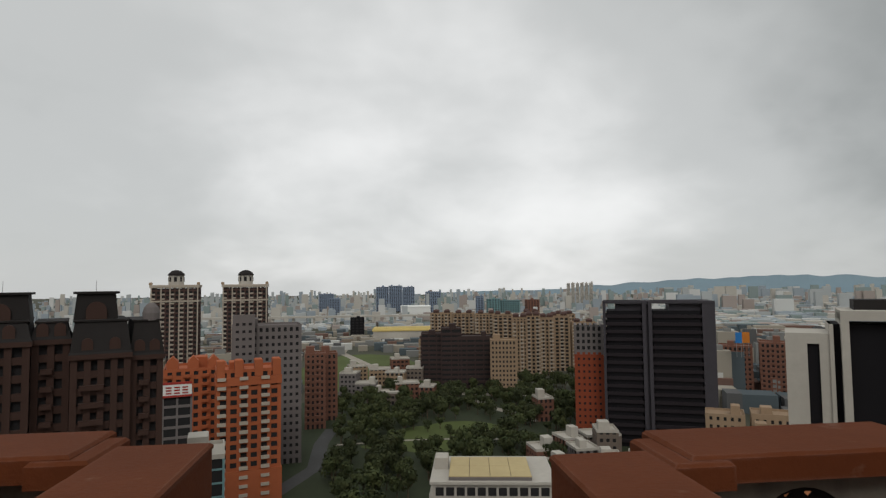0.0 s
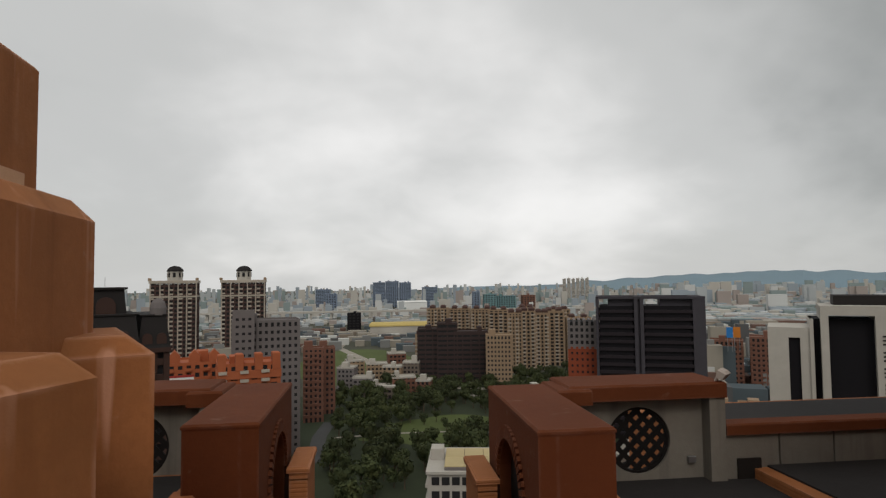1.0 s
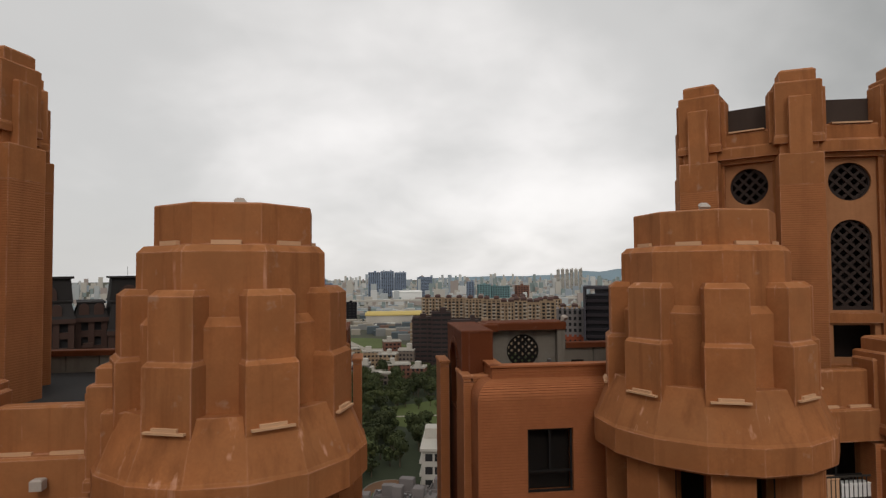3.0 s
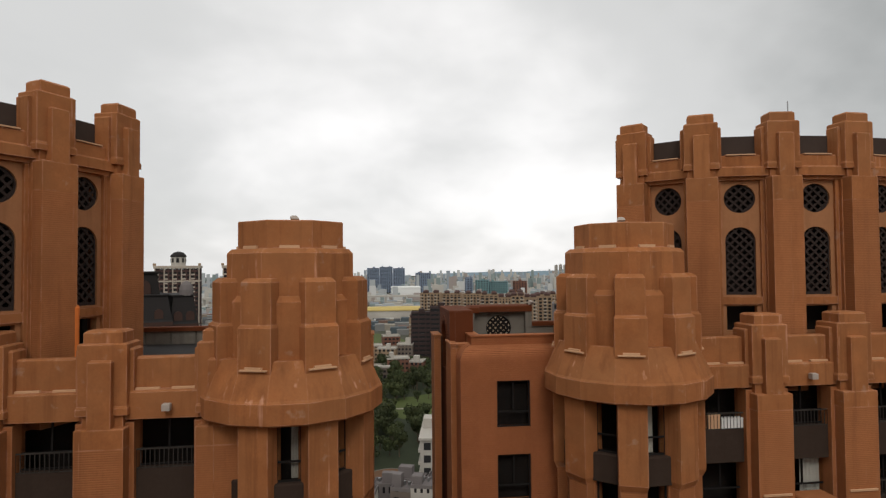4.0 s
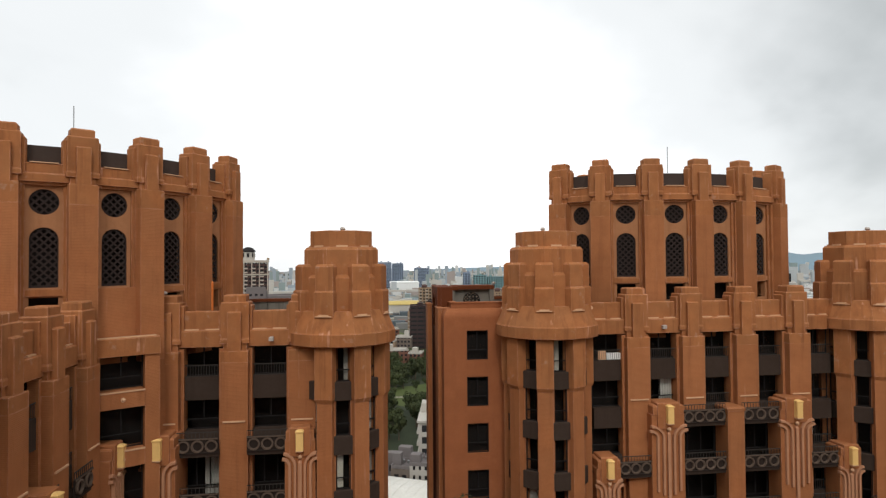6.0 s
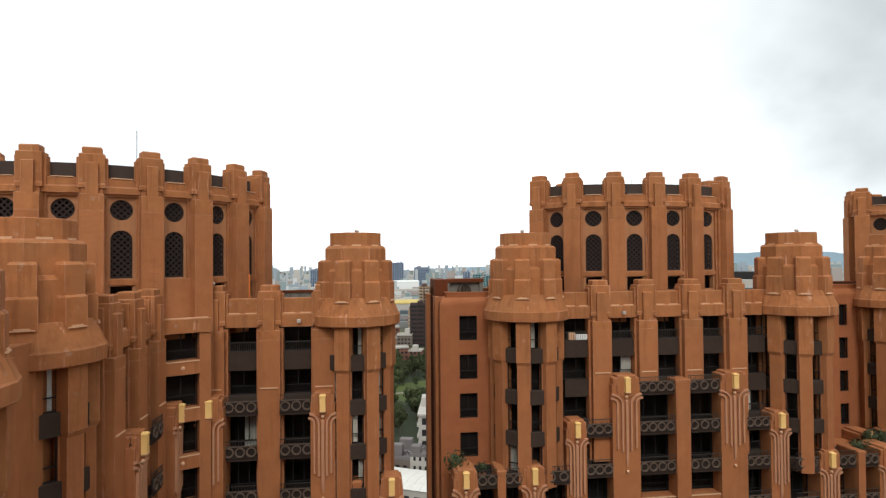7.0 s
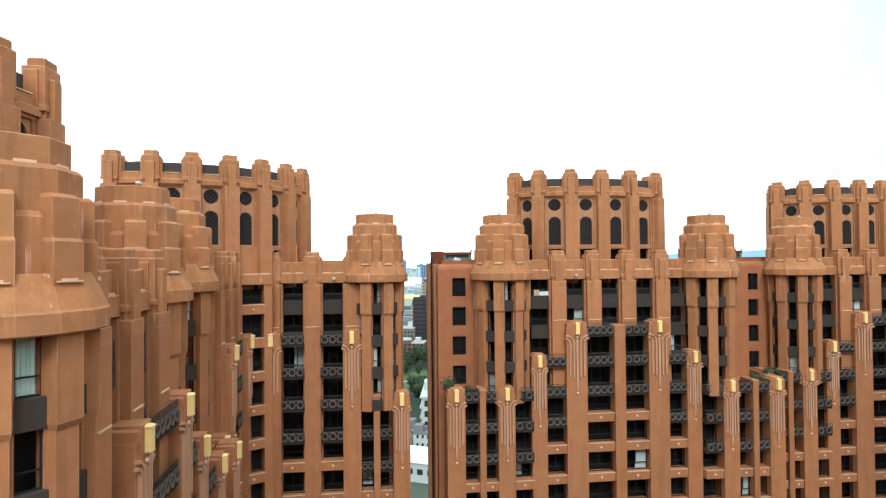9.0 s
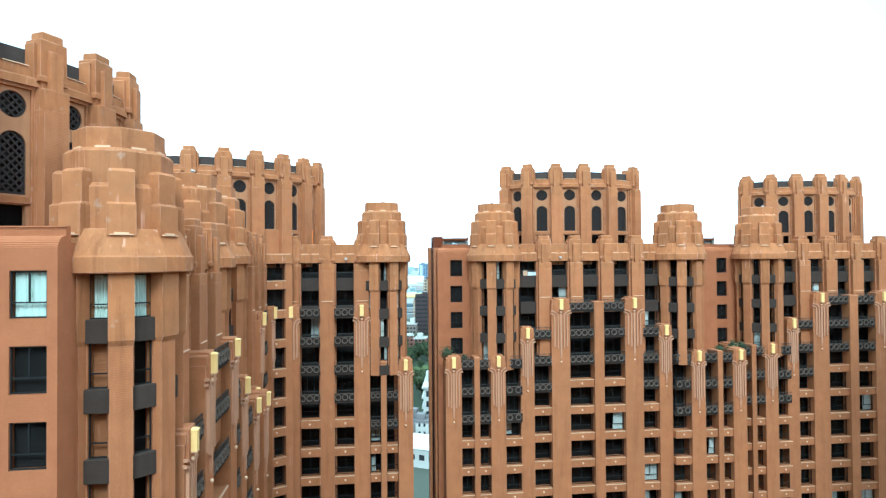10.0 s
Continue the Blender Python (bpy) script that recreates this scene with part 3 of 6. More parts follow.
def lattice(bm, shape, y0, y1, step=0.27, half=0.045):
    """Diagonal bars both ways, cut to the shape, and a rim."""
    xs, zs = [p[0] for p in shape], [p[1] for p in shape]
    cx, cz, reach = (min(xs) + max(xs)) / 2, (min(zs) + max(zs)) / 2, max(max(xs) - min(xs), max(zs) - min(zs))
    s = math.sqrt(0.5)
    for sign in (-1, 1):
        d, nrm = (s, sign * s), (-sign * s, s)
        k = -int(reach / step) - 1
        while k * step <= reach:
            o = (cx + nrm[0] * k * step, cz + nrm[1] * k * step)
            run = [t * 0.03 - reach for t in range(int(2 * reach / 0.03))]
            inn = [t for t in run if inside(shape, o[0] + d[0] * t, o[1] + d[1] * t)]
            if len(inn) > 3:
                a, b = inn[0] - 0.02, inn[-1] + 0.02
                yo = 0.012 * (sign > 0)
                pts = [(o[0] + d[0] * t + nrm[0] * q, o[1] + d[1] * t + nrm[1] * q) for t, q in ((a, -half), (b, -half), (b, half), (a, half))]
                loft(bm, [[(x, y, z) for x, z in pts] for y in (y0 + yo, y1 + yo)])
            k += 1
    return bm


CIRCLE, ARCH = shape_circle(0.65, 79.04), shape_arch(0.62, 74.7, 77.75)


def crown_bay_mesh(low_opening=True):
    hw = 1.60
    outer = [(-hw, 72.2), (hw, 72.2), (hw, 80.2), (-hw, 80.2)]
    opening = [(-0.62, 73.1), (0.62, 73.1), (0.62, 74.2), (-0.62, 74.2)]
    return to_mesh("bay_wall", pierced_panel(outer, (CIRCLE, ARCH, opening) if low_opening else (CIRCLE, ARCH), 0.0, 0.3), M_BAY)


def crown_trim_mesh():
    """Beam, low wall and stepped jambs that frame one bay."""
    bm = NEW()
    block(bm, -1.65, 1.65, -0.38, 0.5, 80.02, 80.46, 0.06)
    block(bm, -1.65, 1.65, -0.22, 0.42, 80.4, 80.98, 0.04)
    box(bm, -1.65, 1.65, -0.2, 0.4, 79.86, 80.02)
    for sx in (-1, 1):
        for a, c, d in ((0.80, 0.96, -0.14), (0.95, 1.5, -0.32)):
            x0, x1 = sorted((sx * a, sx * c))
            box(bm, x0, x1, d, 0.05, 72.6, 79.86)
    box(bm, -0.80, 0.80, -0.12, 0.1, 74.28, 74.62)
    return to_mesh("bay_trim", bm, M_STUCCO)


def crown_lattice_mesh(shape):
    bm = lattice(NEW(), shape, 0.10, 0.16)
    cz = sum(p[1] for p in shape) / len(shape)
    inn = [(x * 0.92, cz + (z - cz) * 0.95) for x, z in shape]
    loft(bm, [[(x, y, z) for x, z in s] for s, y in ((shape, 0.08), (shape, 0.18), (inn, 0.18), (inn, 0.08), (shape, 0.08))], caps=False)
    return to_mesh("lattice", bm, M_LATTICE)


def crown_column_meshes():
    shaft = to_mesh("crown_column", box(NEW(), -0.66, 0.66, -0.66, 0.5, 70.6, 78.9), M_TILE)
    collar = to_mesh("collar", block(NEW(), -0.66, 0.66, -0.664, 0.5, 78.9, 79.95, 0.03), M_STUCCO)
    return shaft, [collar] + stepped_head(0.70, -0.66, 0.6, 80.32, CROWN_TOP, 0.33)


def arc_posts(r, step, count):
    """Posts on an arc that bulges towards -y, the middle of its chord at the origin."""
    half = radians(step * (count - 1) / 2)
    turns = [step * (i - (count - 1) / 2) for i in range(count)]
    return [(r * math.sin(radians(a)), r * math.cos(half) - r * math.cos(radians(a)), a) for a in turns]


def crown(parent, m, posts, near_end=-1.2, far_end=-1.2, closed=None):
    shaft, pieces = cached("c_col", crown_column_meshes)
    body = None
    # an oval: the curved front, tight ends and a flatter back
    xe, ye = posts[-1][0], posts[-1][1]
    behind = [(xe - 3.4, ye + 5.3, 150.0), (xe - 6.4, ye + 6.2, 172.0)]
    posts = list(posts) + [(xe + far_end, ye + 2.9, 105.0)] + behind + [(-x, y, -a) for x, y, a in reversed(behind)] + [(-xe - near_end, ye + 2.9, -105.0)]
    loop = [(x, y) for x, y, _ in posts]
    bm = NEW()
    loft(bm, [[(x, y, z) for x, y in loop] for z in (70.5, 72.9)])
    body = part("crown", bm, M_STUCCO, parent, "curved crown of columns with lattice windows", m)
    cx, cy = 0.0, sum(p[1] for p in loop) / len(loop)
    inner = [(cx + (x - cx) * 0.86, cy + (y - cy) * 0.72) for x, y in loop]
    # solid near-black fill, added so the lattice openings look unlit
    part("inner_room", loft(NEW(), [[(x, y, z) for x, y in inner] for z in (72.9, 80.9)]), M_UNLIT, body, "near-black block that darkens the lattice openings")
    for i, (x, y, a) in enumerate(posts):
        mm = pose(x, y, 0, 0, 0, a)
        put("crown_column", shaft, body, mm)
        for e in pieces:
            put(e.name.split(".")[0], e, body, mm, "smooth stepped column head" if e.name.startswith("column_head") else "")
        x2, y2, _ = posts[(i + 1) % len(posts)]
        d = math.hypot(x2 - x, y2 - y)
        turn = math.degrees(math.atan2(y2 - y, x2 - x))
        mb = pose((x + x2) / 2, (y + y2) / 2, 0, 0, 0, turn) @ pose(0, 0.1, 0) @ Matrix.Diagonal((d / 3.19, 1, 1, 1))
        put("bay_wall", cached(("c_bay", i == closed), lambda: crown_bay_mesh(i != closed)), body, mb)
        if i == closed:
            put("infill_wall", cached("c_fill", lambda: to_mesh("infill_wall", box(NEW(), -1.5, 1.5, -0.34, -0.004, 70.6, 74.62), M_TILE)), body, mb, "ribbed brick infill under the lattice")
        put("bay_trim", cached("c_trim", crown_trim_mesh), body, mb)
        put("round_lattice", cached("c_l1", lambda: crown_lattice_mesh(CIRCLE)), body, mb, "dark round lattice")
        put("arched_lattice", cached("c_l2", lambda: crown_lattice_mesh(ARCH)), body, mb, "dark arched lattice")
        put("screen_panel", cached("c_scr", lambda: to_mesh("screen_panel", box(NEW(), -1.5, 1.5, 0.25, 0.33, 80.9, 81.92), M_PANEL)), body, mb, "dark metal screen")
        put("ledge_strip", cached("c_ls", lambda: to_mesh("ledge_strip", box(NEW(), -0.6, 0.6, -0.28, 0.1, 0, 0.05), M_STRIP)), body, mb @ pose(0, 0, 80.98), "pale ledge strip")
    return body


def parapet(parent, x0, x1, y):
    """The roof edge between two columns: beam, ledge and low wall."""
    bm = NEW()
    block(bm, x0, x1, y + 0.36, y + 1.2, LINTEL, LINTEL + 0.95, 0.06)
    block(bm, x0, x1, y + 0.62, y + 1.05, LINTEL + 0.9, 73.1, 0.05)
    p = part("parapet", bm, M_STUCCO, parent)
    w = x1 - x0
    for sx in (-1, 1):
        put("ledge_strip", cached(("ps", round(w, 1)), lambda: to_mesh("ledge_strip", box(NEW(), -w * 0.17, w * 0.17, -0.05, 0.05, 0, 0.07), M_STRIP)), p, pose((x0 + x1) / 2 + sx * w * 0.25, y + 0.56, LINTEL + 0.95), "pale ledge strip")


FOOT = 34.0


def tower_body(parent, x0, x1, y0, y1, top=ROOF):
    part("body", box(NEW(), x0, x1, y0 + 1.0, y1, 0, top), M_TILE, parent)
    part("roof_deck", box(NEW(), x0 + 0.3, x1 - 0.3, y0 + 1.3, y1 - 0.3, top, top + 0.04), M_DECK, parent, "dark roof deck")
    # solid near-black block: the rooms' darkness is in its colour
    part("interior", box(NEW(), x0 + 0.05, x1 - 0.05, y0, y0 + 0.99, FOOT, LINTEL), M_UNLIT, parent, "near-black block in place of unlit rooms")


# ---- the tower with two turrets ----


def tower_r(m):
    b = thing("apartment_tower", m, "terracotta brick apartment tower with octagonal turrets and curved crown", "building", "terracotta towers")
    tower_body(b, -13.0, 13.0, 1.0, 13)
    part("lower_body", box(NEW(), -17.6, 18.2, 1.2, 7.8, 0, 59.5), M_TILE, b)
    part("interior", box(NEW(), -17.5, 18.1, 0.4, 1.19, FOOT, 59.5), M_UNLIT, b, "near-black block in place of unlit rooms")
    ups = (-5.8, -2.0, 1.8, 5.6)
    columns(b, ups, -1.0, 1.54, 74.05, [60.0, 65.0, 65.0, 60.0])
    bays = [(-8.6, -6.57), (-5.03, -2.77), (-1.23, 1.03), (2.57, 4.83), (6.37, 8.4)]
    for i, (x0, x1) in enumerate(bays):
        upper_bay(b, x0, x1, 0.1, 4 if i in (0, 4) else 2)
        parapet(b, x0 - 0.1, x1 + 0.1, -0.9)
    for t in ((-11.58, 0.15, 6), (11.2, 0.1, 6)):
        turret(b, pose(t[0], t[1], 0, 0, 0, 3), 4)
    crown(b, pose(-0.98, 3.75, 0, 0, 0, -3.0), [(-8.2, 0.0, -40), (-5.9, -2.0, -24), (-2.6, -2.65, -5), (0.85, -2.65, 5), (4.3, -2.0, 20), (8.1, 0.0, 36)], -1.05, 0.3)
    yf = -1.75
    for x, w, top, lan in ((-4.2, 2.2, 66.75, 1), (4.7, 2.2, 66.75, 1), (0.4, 1.15, 66.3, 0), (-8.2, 1.6, 63.5, 1), (8.6, 1.6, 63.5, 1), (-11.8, 1.7, 60.5, 1), (12.2, 1.7, 60.5, 1), (-14.25, 0.6, 60.3, 0), (14.9, 0.6, 60.3, 0), (-16.9, 1.8, 60.5, 1), (17.4, 1.7, 60.5, 1)):
        pier(b, x, yf if top > 61 else -2.6, w, top, FOOT, bool(lan), 1.4 if top > 61 else 2.2)
    for x0, x1, top in ((-3.1, -0.18, 66.5), (0.98, 3.6, 66.5), (-7.4, -5.3, 63.4), (5.8, 7.8, 63.4), (-10.95, -9.0, 60.3), (9.4, 11.35, 60.3), (-13.95, -12.65, 60.3), (13.05, 14.6, 60.3), (-16.0, -14.55, 60.3), (15.2, 16.55, 60.3)):
        lower_bay(b, x0, x1, yf if top > 61 else -2.6, top, FOOT + 3)
    # terraces on the steps
    for x0, x1 in ((-17.6, -9.2), (9.5, 18.2)):
        part("terrace", box(NEW(), x0, x1, -2.2, 1.15, 59.0, 59.2), M_DECK, b)
        part("interior", box(NEW(), x0, x1, -0.55, 0.39, FOOT, 58.9), M_UNLIT, b, "near-black block in place of unlit rooms")
    part("terrace", box(NEW(), -5.2, 5.7, -1.2, 0.9, 65.3, 65.5), M_DECK, b)
    part("terrace", box(NEW(), -9.0, -5.25, -1.2, 0.9, 62.3, 62.5), M_DECK, b)
    part("terrace", box(NEW(), 5.75, 9.4, -1.2, 0.9, 62.3, 62.5), M_DECK, b)
    return b


def barrel_wing(parent, x0, x1, y, flip=False, windows=(), depth=6.0, foot=0.0, blind=None):
    """A side wing of ribbed brick whose top rolls back in a quarter round; every course is a real step."""
    bm = NEW()
    course, g = 0.09, 0.016
    r, zc = 0.65, 72.07
    prof = [(0.0, foot)]
    z = zc - course * 156
    while z < zc - 0.01:
        prof += [(0.0, z), (0.0, z + course - 0.02), (g, z + course - 0.02), (g, z + course)]
        z += course
    n = 11
    for i in range(n):
        a0, a1 = math.pi / 2 * i / n, math.pi / 2 * (i + 0.78) / n
        a2 = math.pi / 2 * (i + 1) / n
        prof += [(r - r * math.cos(a0), zc + r * 0.95 * math.sin(a0)), (r - r * math.cos(a1), zc + r * 0.95 * math.sin(a1))]
        prof += [(r - (r - 0.03) * math.cos(a1), zc + (r * 0.95 - 0.03) * math.sin(a1)), (r - (r - 0.03) * math.cos(a2), zc + (r * 0.95 - 0.03) * math.sin(a2))]
    zt = zc + r * 0.95
    for k in range(4):
        prof += [(r + 0.04, zt + course * k), (r + 0.04, zt + course * (k + 1) - 0.03), (r + 0.06, zt + course * (k + 1) - 0.03), (r + 0.06, zt + course * (k + 1))]
    prof += [(r - 0.02, zt + 0.36), (r - 0.02, zt + 0.42), (r + 0.45, zt + 0.42), (r + 0.45, zt - 0.3), (depth, zt - 0.3), (depth, foot)]
    # the windows are notches in the profile of a middle strip
    cut = []
    for k in range(4):
        zt2 = LINTEL + 0.2 - H * k
        cut.append((zt2 - 1.95, zt2))
    notched = []
    for d, zz in prof:
        if any(a < zz < c for a, c in cut) and d < 0.2:
            continue
        for a, c in reversed(cut):
            if d < 0.2 and zz >= c and notched and notched[-1][1] <= a:
                notched += [(0.0, a), (0.5, a), (0.5, c), (0.0, c)]
        notched.append((d, zz))
    # the outer end is mitred: it rolls back like the front
    ins = lambda d: 0.85 * min(d, r + 0.06)
    cuts = [x0, x1] if not windows else [x0, windows[0] - 0.72, windows[0] + 0.72, x1]
    w = None
    for i, (xa, xb) in enumerate(zip(cuts, cuts[1:])):
        pr = notched if i == 1 else prof
        ring_a = [(xa + (ins(d) if not flip and i == 0 else 0), y + d, zz) for d, zz in pr]
        ring_b = [(xb - (ins(d) if flip and i == len(cuts) - 2 else 0), y + d, zz) for d, zz in pr]
        ob = part("barrel_wing", loft(NEW(), [ring_a, ring_b]), M_BRICK, parent, "ribbed brick wing with a rounded top")
        w = w or ob
    # the hipped return at the outer end
    face = [p for p in prof if p[0] <= r + 0.061] + [(r + 0.35, zt + 0.42), (r + 0.35, foot)]
    xe, sg = (x1, -1) if flip else (x0, 1)
    bm = loft(NEW(), [[(xe + sg * 0.85 * d, y + min(d, r + 0.06), zz) for d, zz in face], [(xe + sg * 0.85 * d, y + max(depth, 2.2), zz) for d, zz in face]])
    part("barrel_return", bm, M_BRICK, parent, "ribbed brick return with a rounded top")
    for wx in windows:
        for k in range(4):
            z = LINTEL + 0.2 - H * k
            # near-black sheet in place of an unlit room
            part("interior", box(NEW(), wx - 0.715, wx + 0.715, y + 0.42, y + 0.49, z - 1.94, z - 0.01), M_UNLIT, parent)
            window(parent, pose(wx, y + 0.16, z - 1.94), 1.43, 1.93, 2, 0.13, blind if k == 0 else None)
    return w


def coping(bm, x0, x1, y0, y1, z):
    """Two courses of moulded coping."""
    block(bm, x0 - 0.04, x1 + 0.04, y0 - 0.04, y1 + 0.04, z - 0.1, z, 0.03)
    box(bm, x0, x1, y0, y1, z - 0.24, z - 0.1)


def roof_deck(parent, s, ox, oy):
    """The roof behind a side wing: brick block with an arched lattice, niche with a round lattice, low concrete wall. s mirrors it; ox, oy set it off."""

    def bx(x0, x1, y0, y1, z0, z1):
        a, c = sorted((s * x0, s * x1))
        return (a + ox, c + ox, y0 + oy, y1 + oy, z0, z1)

    part("roof_floor", box(NEW(), *bx(3.1, 12.0, 2.5, 7.6, 71.4, 72.1)), M_DECK, parent, "dark roof deck")
    # the block, open by an arch in its outer flank
    bm = NEW()
    box(bm, *bx(2.19, 3.0, 3.5, 7.0, 0, 74.03))
    part("roof_block", bm, M_CAP, parent, "brick-red roof block with an arched opening")
    arch = [(x, z) for x, z in shape_arch(0.8, 71.2, 73.5)]
    panel = pierced_panel([(-1.75, 0.0), (1.75, 0.0), (1.75, 74.03), (-1.75, 74.03)], (arch,), 0.0, 0.27)
    part("roof_slab", block(NEW(), *bx(1.905, 3.015, 3.485, 7.015, 74.032, 74.1), 0.03), M_CAP, parent)
    turn = pose(s * 1.92 + ox, 5.25 + oy, 0, 0, 0, -90 * s)
    aw = part("arched_wall", panel, M_CAP, parent, m=turn)
    brick = cached("vous", lambda: to_mesh("brick", box(NEW(), -0.04, 0.04, -0.03, 0.035, -0.11, 0.11), M_CAP))
    for k in range(26):
        a = math.pi * (k + 0.5) / 26
        put("brick", brick, aw, Matrix.Translation((0.93 * math.cos(a), -0.02, 72.7 + 0.93 * math.sin(a))) @ Matrix.Rotation(-a + math.pi / 2, 4, "Y"))
    # near-black sheet puts the shade inside the arch into colour
    part("arched_recess", box(NEW(), -0.85, 0.85, 0.2, 0.265, 71.1, 73.55), M_UNLIT, parent, m=turn)
    # outer rim, and the low wall that meets the barrel
    bm = NEW()
    box(bm, *bx(1.45, 1.78, 5.6, 6.9, 0, 72.6))
    coping(bm, *bx(1.45, 1.78, 5.6, 6.9, 0, 72.82)[:4], 72.82)
    part("rim_wall", bm, M_TILE, parent, "brick rim wall with moulded coping")
    bm = NEW()
    box(bm, *bx(1.86, 2.12, 2.75, 4.3, 0, 72.52))
    coping(bm, *bx(1.86, 2.12, 2.75, 4.3, 0, 72.74)[:4], 72.74)
    box(bm, *bx(2.12, 2.75, 2.75, 3.0, 0, 72.51))
    coping(bm, *bx(2.17, 2.75, 2.75, 3.0, 0, 72.73)[:4], 72.73)
    part("rim_wall", bm, M_TILE, parent, "brick rim wall with moulded coping")
    bm = NEW()
    coping(bm, *bx(2.84, 3.1, 2.4, 4.2, 0, 73.1)[:4], 73.1)
    box(bm, *bx(2.84, 3.1, 2.4, 4.2, 71.5, 72.87))
    part("rim_wall", bm, M_TILE, parent, "brick rim wall with moulded coping")
    # the niche
    bm = NEW()
    block(bm, *bx(3.45, 6.7, 6.85, 8.1, 73.74, 74.05), 0.04)
    block(bm, *bx(3.2, 3.9, 6.75, 7.9, 73.7, 74.0), 0.04)
    part("niche_roof", bm, M_CAP, parent, "red coping slab over the niche")
    round_hole = [(x, z) for x, z in shape_circle(0.66, 72.88)]
    cx = s * 5.0 + ox
    panel = pierced_panel([(-1.35, 71.6), (1.35, 71.6), (1.35, 73.74), (-1.35, 73.74)], (round_hole,), 0.0, 0.25)
    part("niche_wall", panel, M_CONCRETE, parent, "pale stained concrete", pose(cx, 7.2 + oy, 0))
    bm = lattice(NEW(), round_hole, 0.08, 0.13, 0.2, 0.05)
    loft(bm, [[(x * k, yy, 72.88 + (z - 72.88) * k) for x, z in round_hole] for k, yy in ((1.0, 0.05), (1.0, 0.16), (0.92, 0.16), (0.92, 0.05), (1.0, 0.05))], caps=False)
    part("round_lattice", bm, M_IRON, parent, "black round iron lattice", pose(cx, 7.2 + oy, 0))
    part("niche_pier", box(NEW(), *bx(6.35, 6.68, 6.9, 8.0, 71.6, 73.74)), M_CONCRETE, parent, "pale stained concrete")
    part("niche_pier", box(NEW(), *bx(3.3, 3.66, 6.8, 8.0, 71.6, 73.72)), M_CONCRETE, parent, "pale stained concrete")
    # a near-black block in place of a dark opening at the foot of the low wall, and a small junction box beside the
    # lattice
    part("drain_opening", box(NEW(), *bx(6.95, 7.45, 6.96, 7.1, 72.1, 72.5)), M_UNLIT, parent, "near-black block in place of a dark opening")
    part("junction_box", block(NEW(), *bx(6.0, 6.16, 7.12, 7.2, 72.42, 72.54), 0.01), M_STEEL, parent)
    for k in range(6):
        part("wall_panel", box(NEW(), *bx(6.7 + 1.2 * k, 7.86 + 1.2 * k, 7.0, 7.25, 71.6, 72.98)), M_CONCRETE, parent, "pale stained concrete")
    part("low_wall_coping", block(NEW(), *bx(6.7, 14.0, 6.9, 7.35, 72.98, 73.2), 0.03), M_CAP, parent, "dark red coping")
    # a floodlight on the corner of the niche
    bm = NEW()
    loft(bm, [rect(-0.12, 0.12, -0.12, 0.0, 0.1), rect(-0.14, 0.14, -0.16, 0.02, 0.26), rect(-0.1, 0.1, -0.1, 0.0, 0.3)])
    tube(bm, [(0, 0, 0), (0, 0, 0.14)], 0.03)
    part("floodlight", bm, M_LAMPHEAD, parent, "small pale floodlight", pose(s * 6.55 + ox, 7.0 + oy, 74.04, 25, 0, 40))


RIGHT = tower_r(pose(20.3, 0, 0))
barrel_wing(RIGHT, 2.1 - 20.3, 6.8 - 20.3, 1.5, windows=(4.36 - 20.3,), depth=2.2)
roof_deck(RIGHT, 1, -20.3, 0)
barrel_wing(RIGHT, 33.6 - 20.3, 38.4 - 20.3, 3.2, flip=True)

FAR_RIGHT = copy_thing(RIGHT, pose(20.3 + 36.0, 3.8, 0))
for ob in FAR_RIGHT.children:
    if ob.name.startswith("crown"):
        ob.matrix_basis = pose(-0.53, 6.14, 0, 0, 0, -3.7)

# ---- the corner tower on the other side of the gap ----
LEFT = thing("apartment_tower", pose(-10.5, -2.0, 0), "terracotta corner tower whose facade bends round a courtyard", "building", "terracotta towers")
turret(LEFT, pose(-4.5 + 10.5, -0.65 + 2.0, 0, 0, 0, 4), 4, curtains=0.95)
tower_body(LEFT, -4.5, 7.4, 2.0, 10.4)
crown(LEFT, pose(-19.40 + 10.5, -2.07 + 2.0, 0, 0, 0, 32.9), arc_posts(13.69, 13.57, 7), -1.2, 0.65, 3)
roof_deck(LEFT, -1, 0.0 + 10.5, 1.1 + 2.0)
barrel_wing(LEFT, -6.5 + 10.5, -2.3 + 10.5, 4.6, flip=True, depth=2.2)
columns(LEFT, (3.8, 0.0, -3.8), -0.4, 1.54, 74.05, [60, 34, 60])
for x0, x1 in ((0.77, 3.03), (-3.03, -0.77)):
    upper_bay(LEFT, x0, x1, 0.7, 2)
    parapet(LEFT, x0 - 0.1, x1 + 0.1, -0.3)
    lower_bay(LEFT, x0, x1, -1.0, 66.4, FOOT + 3, 4)
pier(LEFT, -3.7, -1.65, 1.7, 66.55, FOOT, True, 1.9)
for x, w, top, lan in ((3.75, 1.7, 66.55, 1), (6.1, 0.6, 60.3, 0), (8.5, 1.6, 60.5, 1)):
    pier(LEFT, x, -1.1, w, top, FOOT, bool(lan))
for x0, x1 in ((4.65, 5.75), (6.45, 7.65)):
    lower_bay(LEFT, x0, x1, -1.0, 60.3, FOOT + 3)


def side(parent, x, y, rz):
    """A frame for a facade that stands at x, y of the world and is turned by rz, as a child of parent."""
    px, py, _ = parent.matrix_basis.translation
    f = new("facade")
    f.parent = parent
    f.matrix_basis = pose(x - px, y - py, 0, 0, 0, rz)
    return f


